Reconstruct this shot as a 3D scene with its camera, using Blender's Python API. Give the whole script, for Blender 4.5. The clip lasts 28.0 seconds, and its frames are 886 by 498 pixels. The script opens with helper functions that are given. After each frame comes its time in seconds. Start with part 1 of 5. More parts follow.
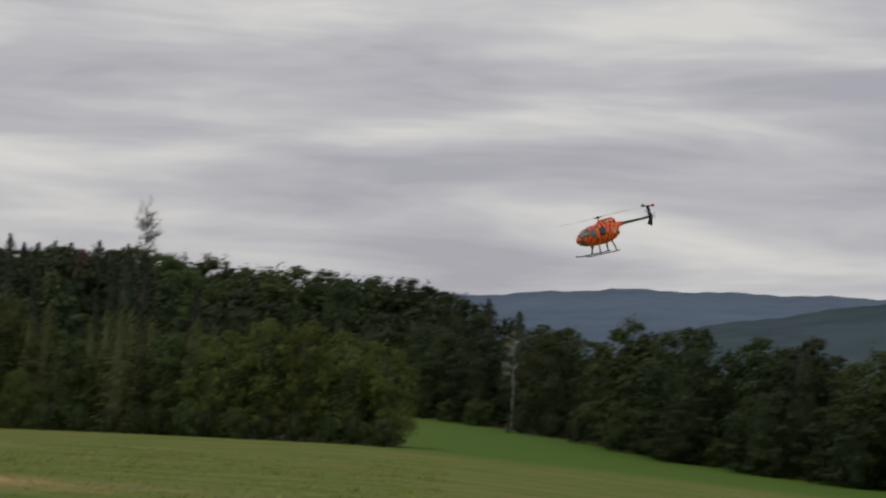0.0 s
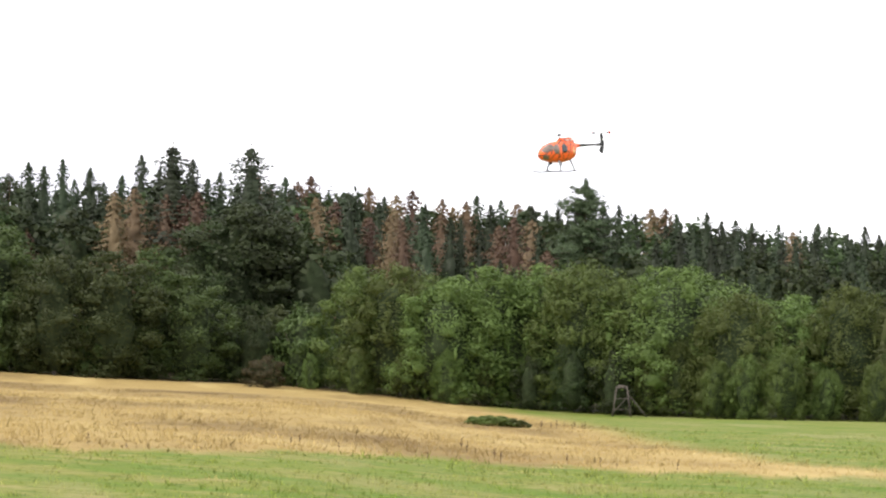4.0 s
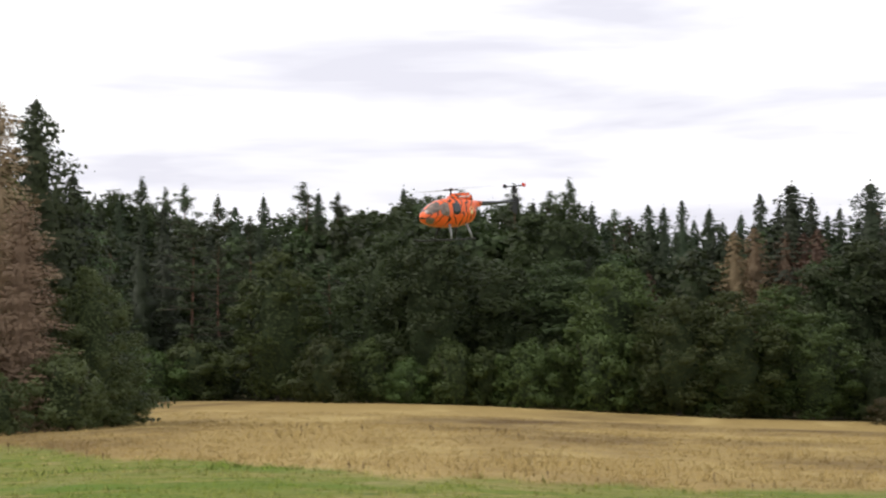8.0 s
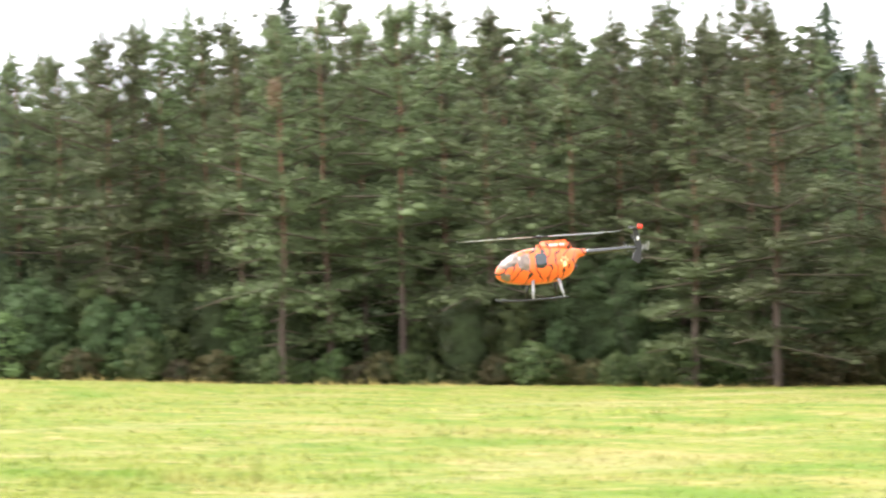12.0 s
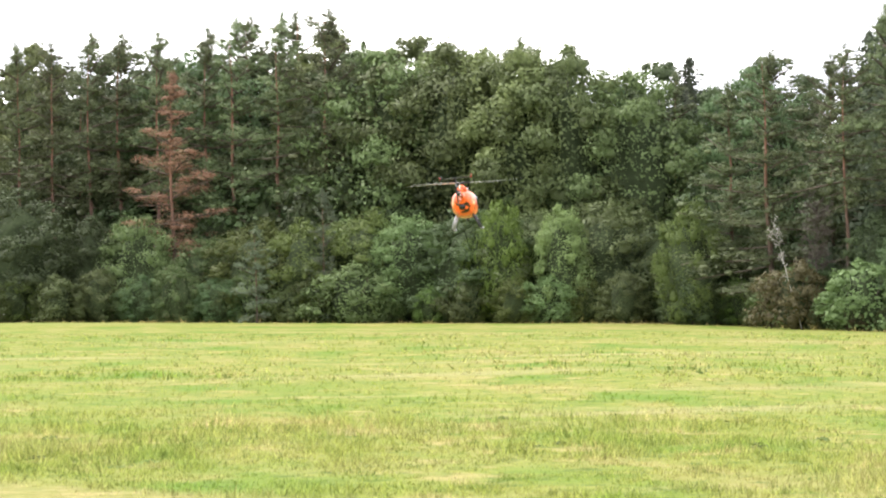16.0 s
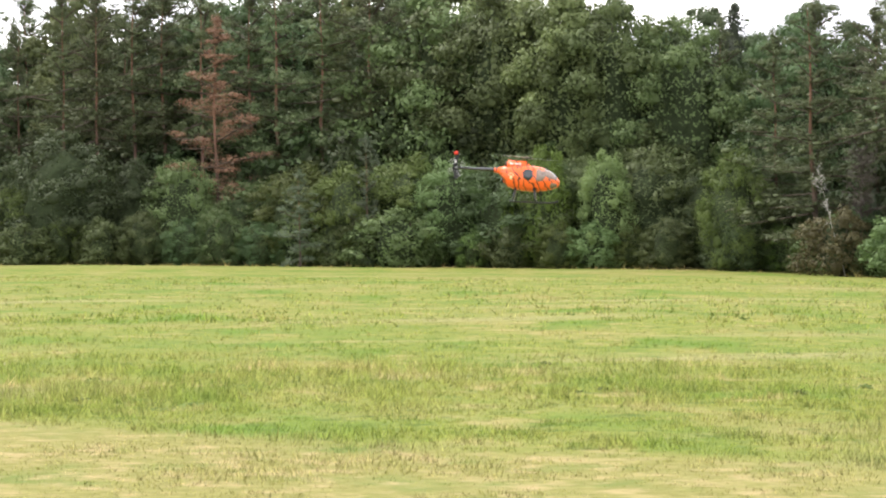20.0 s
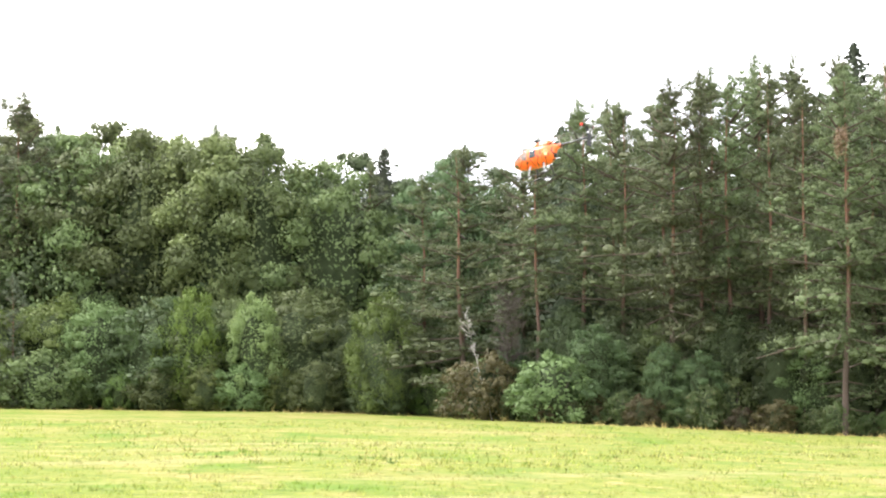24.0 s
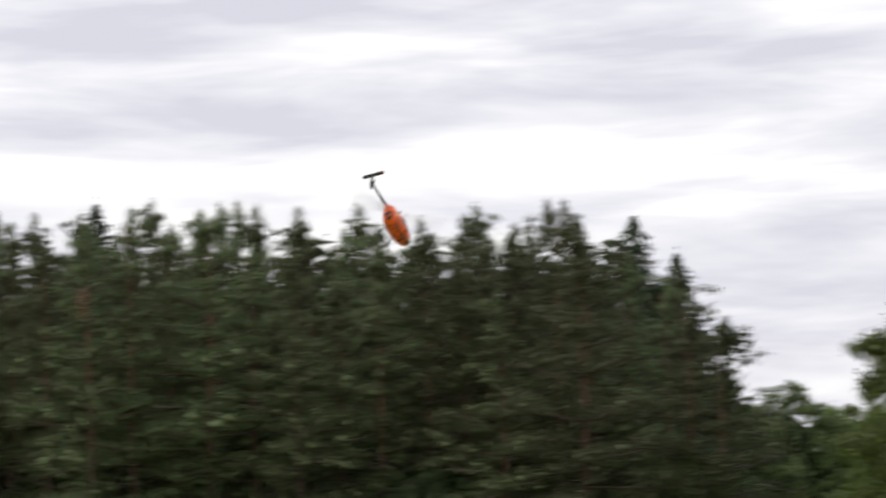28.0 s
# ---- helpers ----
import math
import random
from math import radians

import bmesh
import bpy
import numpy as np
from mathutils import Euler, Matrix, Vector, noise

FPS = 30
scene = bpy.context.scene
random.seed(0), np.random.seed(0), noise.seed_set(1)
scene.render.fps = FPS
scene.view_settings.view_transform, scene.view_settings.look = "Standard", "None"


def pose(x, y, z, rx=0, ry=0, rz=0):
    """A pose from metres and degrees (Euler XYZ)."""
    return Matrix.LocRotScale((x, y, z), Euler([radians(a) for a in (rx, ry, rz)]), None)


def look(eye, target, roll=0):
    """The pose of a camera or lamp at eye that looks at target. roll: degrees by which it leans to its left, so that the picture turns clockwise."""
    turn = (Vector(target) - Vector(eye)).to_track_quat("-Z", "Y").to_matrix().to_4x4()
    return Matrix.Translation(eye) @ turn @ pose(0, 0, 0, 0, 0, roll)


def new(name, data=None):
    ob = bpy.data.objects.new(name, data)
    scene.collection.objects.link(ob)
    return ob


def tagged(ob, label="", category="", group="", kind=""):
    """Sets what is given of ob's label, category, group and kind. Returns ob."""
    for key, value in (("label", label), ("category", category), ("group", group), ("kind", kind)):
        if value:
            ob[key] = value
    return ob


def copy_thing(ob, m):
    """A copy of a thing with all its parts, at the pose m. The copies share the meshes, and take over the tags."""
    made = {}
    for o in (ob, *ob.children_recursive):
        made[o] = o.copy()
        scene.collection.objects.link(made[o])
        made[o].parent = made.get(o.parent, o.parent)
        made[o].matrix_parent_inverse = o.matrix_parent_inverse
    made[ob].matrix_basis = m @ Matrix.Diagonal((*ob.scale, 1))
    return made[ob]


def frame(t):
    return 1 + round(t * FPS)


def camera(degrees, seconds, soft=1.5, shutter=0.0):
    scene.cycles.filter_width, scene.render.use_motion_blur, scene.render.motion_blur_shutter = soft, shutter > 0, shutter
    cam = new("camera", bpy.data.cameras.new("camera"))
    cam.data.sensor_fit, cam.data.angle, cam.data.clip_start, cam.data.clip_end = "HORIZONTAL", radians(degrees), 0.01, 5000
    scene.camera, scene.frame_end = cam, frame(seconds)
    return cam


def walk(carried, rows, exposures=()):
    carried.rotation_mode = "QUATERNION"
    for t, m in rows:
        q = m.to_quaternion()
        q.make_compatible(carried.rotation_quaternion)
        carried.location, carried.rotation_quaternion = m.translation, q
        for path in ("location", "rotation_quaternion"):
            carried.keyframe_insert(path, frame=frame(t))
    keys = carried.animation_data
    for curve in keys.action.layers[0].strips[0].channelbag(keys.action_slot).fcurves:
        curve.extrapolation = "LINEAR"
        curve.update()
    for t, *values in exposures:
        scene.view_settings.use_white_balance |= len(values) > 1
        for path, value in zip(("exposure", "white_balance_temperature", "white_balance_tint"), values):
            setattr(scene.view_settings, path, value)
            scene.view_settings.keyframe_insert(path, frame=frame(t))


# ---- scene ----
# ---------------------------------------------------------------- camera and its walk
EYE = Vector((0.0, 0.0, 1.6))


def aim(yaw, pitch, roll):
    """A pose at the eye that looks along an azimuth (left of +y) and an elevation."""
    a, e = radians(yaw), radians(pitch)
    way = Vector((-math.sin(a) * math.cos(e), math.cos(a) * math.cos(e), math.sin(e)))
    return look(EYE, EYE + way * 50, roll)


cam = camera(18.389, 28.0, soft=2.1, shutter=0.28)
PATH = [
    (0, -15.695, 1.791, 2.286),
    (0.5, -11.303, 0.577, 2.490),
    (1, -6.866, -0.232, 2.149),
    (1.5, -4.417, -0.187, 1.362),
    (2, -2.419, -0.250, 1.089),
    (2.5, -0.502, 0.083, 1.317),
    (3, 0.014, 0.488, 1.409),
    (3.5, 1.044, 0.887, 1.114),
    (5.5, 4.963, 1.715, 0.410),
    (6, 6.581, 1.949, 0.511),
    (6.5, 8.702, 2.043, 0.426),
    (7, 10.830, 1.994, 0.199),
    (7.5, 12.800, 1.830, -0.235),
    (8, 14.993, 1.956, -0.431),
    (8.5, 17.435, 2.294, -0.688),
    (9, 21.027, 2.390, -0.913),
    (9.5, 24.178, 2.395, -0.960),
    (10, 27.720, 2.113, -1.224),
    (10.5, 31.322, 2.028, -1.547),
    (11, 35.499, 1.674, -1.362),
    (11.5, 39.829, 1.628, -1.472),
    (12, 46.205, 1.808, -1.578),
    (12.5, 51.971, 2.064, -1.755),
    (13, 56.972, 1.943, -1.714),
    (13.5, 61.177, 1.990, -1.517),
    (15.5, 64.569, 1.316, -0.784),
    (16, 64.392, 1.215, -0.919),
    (16.5, 64.658, 1.169, -0.727),
    (17, 65.066, 1.158, -0.350),
    (17.5, 65.410, 1.122, -0.338),
    (18, 65.469, 0.880, -0.408),
    (18.5, 65.325, 0.610, -0.543),
    (19, 65.429, 0.312, -0.615),
    (19.5, 65.455, 0.079, -0.694),
    (20, 65.311, 0.071, -0.580),
    (20.5, 65.020, 0.177, -0.521),
    (22.5, 63.606, 1.386, -0.351),
    (23, 60.934, 2.782, -0.049),
    (23.5, 58.642, 3.293, -0.231),
    (24, 57.960, 3.007, -0.254),
    (24.5, 57.327, 3.088, -0.191),
    (25, 56.898, 3.394, -0.524),
    (25.5, 57.444, 3.949, -0.592),
    (26, 58.311, 4.345, -0.647),
    (26.5, 58.551, 4.830, -0.708),
    (27, 57.491, 5.347, -0.687),
    (27.5, 51.846, 5.747, -0.899),
    (28, 42.100, 6.127, -1.567),
]
EXPOSURES = [
    (0.0, -1.05), (0.5, -0.7), (1.0, 0.25), (1.5, 0.75), (2.0, 0.9), (3.5, 0.95), (5.5, 0.12), (7.0, -0.02), (8.0, 0.1), (9.0, 0.04), (10.0, 0.72),
    (11.0, 1.0), (12.0, 1.85), (13.5, 2.05), (16.0, 1.6), (18.0, 1.55), (20.0, 1.27), (20.5, 1.3), (23.5, 1.8), (25.0, 2.05), (26.0, 0.88), (27.0, 0.08), (27.5, -0.15), (28.0, -0.15)]
walk(cam, [(t, aim(y, p, r)) for t, y, p, r in PATH], EXPOSURES)

# ---------------------------------------------------------------- light: a bright overcast sky
world = bpy.data.worlds.new("world")
scene.world = world
world.use_nodes = True
SUN_ELEV, SUN_AZ = 56.0, 120.0          # degrees; azimuth to the left of +y


def sky_world():
    nt = world.node_tree
    n, l = nt.nodes, nt.links
    n.clear()
    out = n.new("ShaderNodeOutputWorld")
    bg = n.new("ShaderNodeBackground")
    sky = n.new("ShaderNodeTexSky")
    sky.sky_type, sky.sun_disc = "NISHITA", False
    sky.sun_elevation, sky.sun_rotation = radians(SUN_ELEV), radians(-SUN_AZ)
    co = n.new("ShaderNodeTexCoord")
    flat = n.new("ShaderNodeMapping")
    flat.inputs["Scale"].default_value = (2.0, 2.0, 13.0)
    l.new(co.outputs["Generated"], flat.inputs["Vector"])
    layers = n.new("ShaderNodeTexNoise")
    layers.inputs["Scale"].default_value, layers.inputs["Detail"].default_value = 3.1, 4.5
    layers.inputs["Roughness"].default_value, layers.inputs["Distortion"].default_value = 0.55, 0.25
    l.new(flat.outputs[0], layers.inputs["Vector"])
    ramp = n.new("ShaderNodeValToRGB")
    r = ramp.color_ramp
    r.elements[0].position, r.elements[0].color = 0.36, (0.63, 0.62, 0.69, 1)
    r.elements[1].position, r.elements[1].color = 0.66, (1.08, 1.06, 1.02, 1)
    mid = r.elements.new(0.5)
    mid.color = (0.80, 0.79, 0.83, 1)
    l.new(layers.outputs["Fac"], ramp.inputs["Fac"])
    mix = n.new("ShaderNodeMixRGB")
    mix.inputs["Fac"].default_value = 0.94
    soft = n.new("ShaderNodeMixRGB")
    soft.blend_type = "MULTIPLY"
    soft.inputs["Fac"].default_value = 1.0
    soft.inputs["Color2"].default_value = (0.1, 0.1, 0.1, 1)
    l.new(sky.outputs[0], soft.inputs["Color1"])
    l.new(soft.outputs[0], mix.inputs["Color1"])
    l.new(ramp.outputs[0], mix.inputs["Color2"])
    l.new(mix.outputs[0], bg.inputs["Color"])
    bg.inputs["Strength"].default_value = 1.3
    l.new(bg.outputs[0], out.inputs["Surface"])


sky_world()
sun = new("sun", bpy.data.lights.new("sun", "SUN"))
sun.data.energy, sun.data.angle, sun.data.color = 1.5, radians(14), (1.0, 0.95, 0.88)
a = radians(SUN_AZ)
sun_way = Vector((-math.sin(a) * math.cos(radians(SUN_ELEV)), math.cos(a) * math.cos(radians(SUN_ELEV)), math.sin(radians(SUN_ELEV))))
sun.matrix_world = look(sun_way * 100, (0, 0, 0))


# ---------------------------------------------------------------- materials
def material(name, rough=0.7, metal=0.0, spec=0.3):
    m = bpy.data.materials.new(name)
    m.use_nodes = True
    b = m.node_tree.nodes["Principled BSDF"]
    b.inputs["Roughness"].default_value, b.inputs["Metallic"].default_value = rough, metal
    b.inputs["Specular IOR Level"].default_value = spec
    return m, m.node_tree.nodes, m.node_tree.links, b


def plain(name, colour, rough=0.6, metal=0.0, grain=0.15, scale=30.0, spec=0.4):
    """A surface of one colour with two scales of mottling and a fine relief."""
    m, n, l, b = material(name, rough, metal, spec)
    co = n.new("ShaderNodeTexCoord")
    one = n.new("ShaderNodeTexNoise")
    one.inputs["Scale"].default_value, one.inputs["Detail"].default_value = scale, 6.0
    two = n.new("ShaderNodeTexNoise")
    two.inputs["Scale"].default_value = scale * 0.17
    l.new(co.outputs["Object"], one.inputs["Vector"])
    l.new(co.outputs["Object"], two.inputs["Vector"])
    add = n.new("ShaderNodeMath")
    l.new(one.outputs["Fac"], add.inputs[0])
    l.new(two.outputs["Fac"], add.inputs[1])
    ramp = n.new("ShaderNodeMapRange")
    ramp.inputs["From Min"].default_value, ramp.inputs["From Max"].default_value = 0.6, 1.4
    l.new(add.outputs[0], ramp.inputs["Value"])
    mix = n.new("ShaderNodeMixRGB")
    mix.inputs["Color1"].default_value = (*[c * (1 - grain) for c in colour], 1)
    mix.inputs["Color2"].default_value = (*[min(1, c * (1 + grain)) for c in colour], 1)
    l.new(ramp.outputs[0], mix.inputs["Fac"])
    l.new(mix.outputs[0], b.inputs["Base Color"])
    bump = n.new("ShaderNodeBump")
    bump.inputs["Strength"].default_value = grain
    bump.inputs["Distance"].default_value = 0.02
    l.new(one.outputs["Fac"], bump.inputs["Height"])
    l.new(bump.outputs[0], b.inputs["Normal"])
    return m


def leafy(name, dark, light, odd=None, through_light=0.3, rough=0.55):
    """Leaves or needles: each sprig of its own tone, each plant a little different, lit through from behind."""
    m, n, l, b = material(name, rough, 0.0, 0.25)
    geo = n.new("ShaderNodeNewGeometry")
    info = n.new("ShaderNodeObjectInfo")
    co = n.new("ShaderNodeTexCoord")
    patch = n.new("ShaderNodeTexNoise")
    patch.inputs["Scale"].default_value = 5.0
    l.new(co.outputs["Object"], patch.inputs["Vector"])
    mix = n.new("ShaderNodeMixRGB")
    dark, light = [[k * c for k, c in zip((0.83, 0.775, 0.70), x)] for x in (dark, light)]
    mix.inputs["Color1"].default_value, mix.inputs["Color2"].default_value = (*dark, 1), (*light, 1)
    half = n.new("ShaderNodeMath")
    half.operation = "MULTIPLY_ADD"
    half.inputs[1].default_value, half.inputs[2].default_value = 0.2, 0.12
    l.new(geo.outputs["Random Per Island"], half.inputs[0])
    add = n.new("ShaderNodeMath")
    add.operation = "MULTIPLY_ADD"
    add.inputs[1].default_value = 0.45
    l.new(patch.outputs["Fac"], add.inputs[0])
    l.new(half.outputs[0], add.inputs[2])
    add.use_clamp = True
    l.new(add.outputs[0], mix.inputs["Fac"])
    tone = n.new("ShaderNodeHueSaturation")
    hue = n.new("ShaderNodeMapRange")
    hue.inputs["To Min"].default_value, hue.inputs["To Max"].default_value = 0.475, 0.52
    val = n.new("ShaderNodeMapRange")
    val.inputs["To Min"].default_value, val.inputs["To Max"].default_value = 0.6, 1.42
    l.new(info.outputs["Random"], hue.inputs["Value"])
    l.new(info.outputs["Random"], val.inputs["Value"])
    l.new(hue.outputs[0], tone.inputs["Hue"])
    l.new(val.outputs[0], tone.inputs["Value"])
    l.new(mix.outputs[0], tone.inputs["Color"])
    last = tone
    if odd:
        two = n.new("ShaderNodeMixRGB")
        two.inputs["Color2"].default_value = (*odd, 1)
        cut = n.new("ShaderNodeMapRange")
        cut.inputs["From Min"].default_value, cut.inputs["From Max"].default_value = 0.9, 0.96
        l.new(geo.outputs["Random Per Island"], cut.inputs["Value"])
        l.new(cut.outputs[0], two.inputs["Fac"])
        l.new(tone.outputs[0], two.inputs["Color1"])
        last = two
    l.new(last.outputs[0], b.inputs["Base Color"])
    if through_light:
        tr = n.new("ShaderNodeBsdfTranslucent")
        l.new(last.outputs[0], tr.inputs["Color"])
        blend = n.new("ShaderNodeMixShader")
        blend.inputs["Fac"].default_value = through_light
        out = n["Material Output"]
        l.new(b.outputs[0], blend.inputs[1])
        l.new(tr.outputs[0], blend.inputs[2])
        l.new(blend.outputs[0], out.inputs["Surface"])
    return m


LEAF = {
    "oak": leafy("oak_leaves", (0.058, 0.099, 0.028), (0.185, 0.291, 0.064), (0.224, 0.302, 0.077)),
    "wood": leafy("wood_leaves", (0.066, 0.11, 0.044), (0.21, 0.295, 0.115)),
    "dark": leafy("dark_leaves", (0.042, 0.076, 0.037), (0.135, 0.205, 0.085)),
    "far_wood": leafy("far_wood_leaves", (0.036, 0.065, 0.021), (0.12, 0.168, 0.048)),
    "far_dark": leafy("far_dark_leaves", (0.026, 0.047, 0.019), (0.082, 0.122, 0.041)),
    "poplar": leafy("poplar_leaves", (0.056, 0.094, 0.024), (0.19, 0.26, 0.07)),
    "willow": leafy("willow_leaves", (0.06, 0.095, 0.02), (0.18, 0.24, 0.05)),
    "birch": leafy("birch_leaves", (0.092, 0.142, 0.057), (0.30, 0.39, 0.155)),
    "spruce": leafy("spruce_needles", (0.022, 0.036, 0.02), (0.055, 0.084, 0.038), None, 0.12),
    "pine": leafy("pine_needles", (0.070, 0.096, 0.048), (0.160, 0.215, 0.093), None, 0.14),
    "far_pine": leafy("far_pine_needles", (0.036, 0.055, 0.03), (0.09, 0.128, 0.056), None, 0.14),
    "brown": leafy("dead_needles", (0.12, 0.084, 0.054), (0.24, 0.168, 0.108), None, 0.2),
    "tan": leafy("dry_needles", (0.2, 0.147, 0.1), (0.36, 0.27, 0.19), None, 0.2),
    "rust": leafy("rusty_needles", (0.22, 0.135, 0.085), (0.39, 0.255, 0.16), None, 0.2),
    "shrub": leafy("shrub_leaves", (0.042, 0.078, 0.028), (0.145, 0.21, 0.076), (0.2, 0.19, 0.098)),
    "olive": leafy("larch_needles", (0.058, 0.08, 0.028), (0.15, 0.182, 0.06), None, 0.2),
    "bluish": leafy("young_pine_needles", (0.06, 0.095, 0.06), (0.18, 0.24, 0.155), None, 0.2),
    "fresh": leafy("fresh_leaves", (0.06, 0.105, 0.028), (0.20, 0.285, 0.076)),
    "thicket": leafy("thicket_twigs", (0.05, 0.045, 0.025), (0.13, 0.12, 0.05), (0.16, 0.14, 0.07)),
}
BARK = plain("grey_bark", (0.075, 0.062, 0.05), 0.9, 0, 0.4, 8)
# Dark colour for limbs; on crown cores it paints the shade of the hollows.
TWIGS_AND_SHADE = plain("limbs_and_hollow_shade", (0.04, 0.054, 0.025), 0.95, 0, 0.6, 14, 0.1)


def pine_bark():
    """Grey-brown plates at the foot, thin orange bark above."""
    m = plain("red_pine_bark", (0.2, 0.105, 0.07), 0.9, 0, 0.45, 22)
    n, l = m.node_tree.nodes, m.node_tree.links
    b = n["Principled BSDF"]
    was = b.inputs["Base Color"].links[0].from_socket
    co, sep = n.new("ShaderNodeTexCoord"), n.new("ShaderNodeSeparateXYZ")
    l.new(co.outputs["Object"], sep.inputs[0])
    high = n.new("ShaderNodeMapRange")
    high.inputs["From Min"].default_value, high.inputs["From Max"].default_value = 0.22, 0.6
    l.new(sep.outputs["Z"], high.inputs["Value"])
    mix = n.new("ShaderNodeMixRGB")
    mix.inputs["Color1"].default_value = (0.085, 0.062, 0.05, 1)
    l.new(high.outputs[0], mix.inputs["Fac"])
    l.new(was, mix.inputs["Color2"])
    l.new(mix.outputs[0], b.inputs["Base Color"])
    return m


PINE_BARK = pine_bark()
PINE_LIMB = plain("dry_pine_limbs", (0.085, 0.065, 0.048), 0.9, 0, 0.4, 10)
WHITE_BARK = plain("bleached_bark", (0.38, 0.36, 0.33), 0.85, 0, 0.35, 6)

# ---------------------------------------------------------------- ground
SLOPE_AZ = np.array([-70, -30, -25, -15, -8, 0, 5, 10, 15, 21, 27, 30, 33, 36, 40, 45, 50, 55, 60, 65, 74, 110])
SLOPE = np.array([0, -0.047, -0.045, -0.0325, -0.031, -0.031, -0.0243, -0.0212, -0.0157, -0.0138, -0.0185, -0.0172, -0.0105, -0.0085, -0.008, -0.0055,
                  -0.003, 0.0015, 0.004, 0.0048, 0.0077, 0.0])


def slope_at(az):
    return sum(np.interp(az + d, SLOPE_AZ, SLOPE) for d in (-1.5, -0.75, 0, 0.75, 1.5)) / 5


def ground_z(az, r):
    """Height of the field: a gentle fall to the valley on one side, a gentle rise on the other."""
    r = np.asarray(r, float)
    near = np.minimum(r, 178.0) + 0.12 * np.clip(r - 178, 0, 150)
    bumps = 0.004 * np.sin(r * 0.7 + np.asarray(az) * 0.9) * np.clip(r / 40, 0, 1) + 0.05 * np.sin(r * 0.13 + np.asarray(az) * 0.12) * np.clip(r / 60, 0, 1)
    return slope_at(az) * near + bumps - np.clip((r - 330) / 400, 0, 1) * 14


def spot(az, r, lift=0.0):
    a = radians(az)
    return Vector((-math.sin(a) * r, math.cos(a) * r, float(ground_z(az, r)) + lift))


def ease(x, a, b):
    t = np.clip((x - a) / (b - a), 0, 1)
    return t * t * (3 - 2 * t)


def dry_at(az, r):
    """How far the grass is straw: the unmown stretch before the far wood."""
    az, r = np.asarray(az, float), np.asarray(r, float)
    a = np.radians(az)
    x, y = -np.sin(a) * r, np.cos(a) * r
    near_edge = np.interp(az, [-12, -9.3, -4.4, 1.5, 9, 16, 22, 25, 27], [54, 54, 54, 56, 47.5, 46, 62, 86, 95])
    d = ease(r, near_edge - 1.5, near_edge + 2.0)
    right = np.interp(y, [50, 53, 64, 99, 140, 190], [10.5, 8.7, 5.6, 3.5, 2.0, -4.0])
    d *= 1 - ease(x, right - 0.6 - y * 0.01, right + 0.6 + y * 0.01)
    d *= 1 - ease(az, 25.0, 27.5)
    return d


def mown_at(az, r):
    """The short strip beside the flyers."""
    edge = np.interp(az, [-30, -4, 20, 56, 62.8, 68.7, 74.5, 90], [24.5, 24, 21, 19.5, 20.6, 21.8, 24.0, 30])
    return 1 - ease(r, edge - 0.7, edge + 0.7)


def mesh_from(name, verts, faces, mats, smooth=False, index=None, normals=None):
    """A mesh from arrays of corners and of quads (or triangles)."""
    me = bpy.data.meshes.new(name)
    verts, faces = np.asarray(verts, np.float32), np.asarray(faces, np.int32)
    k = faces.shape[1]
    me.vertices.add(len(verts))
    me.vertices.foreach_set("co", verts.ravel())
    me.loops.add(faces.size)
    me.loops.foreach_set("vertex_index", faces.ravel())
    me.polygons.add(len(faces))
    me.polygons.foreach_set("loop_start", np.arange(0, faces.size, k, dtype=np.int32))
    if index is not None:
        me.polygons.foreach_set("material_index", np.asarray(index, np.int32))
    if smooth:
        me.polygons.foreach_set("use_smooth", np.ones(len(faces), bool))
    for m in mats:
        me.materials.append(m)
    me.update(calc_edges=True)
    me.validate()
    if normals is not None:
        me.polygons.foreach_set("use_smooth", np.ones(len(faces), bool))
        me.normals_split_custom_set_from_vertices(np.asarray(normals, np.float32))
    return me


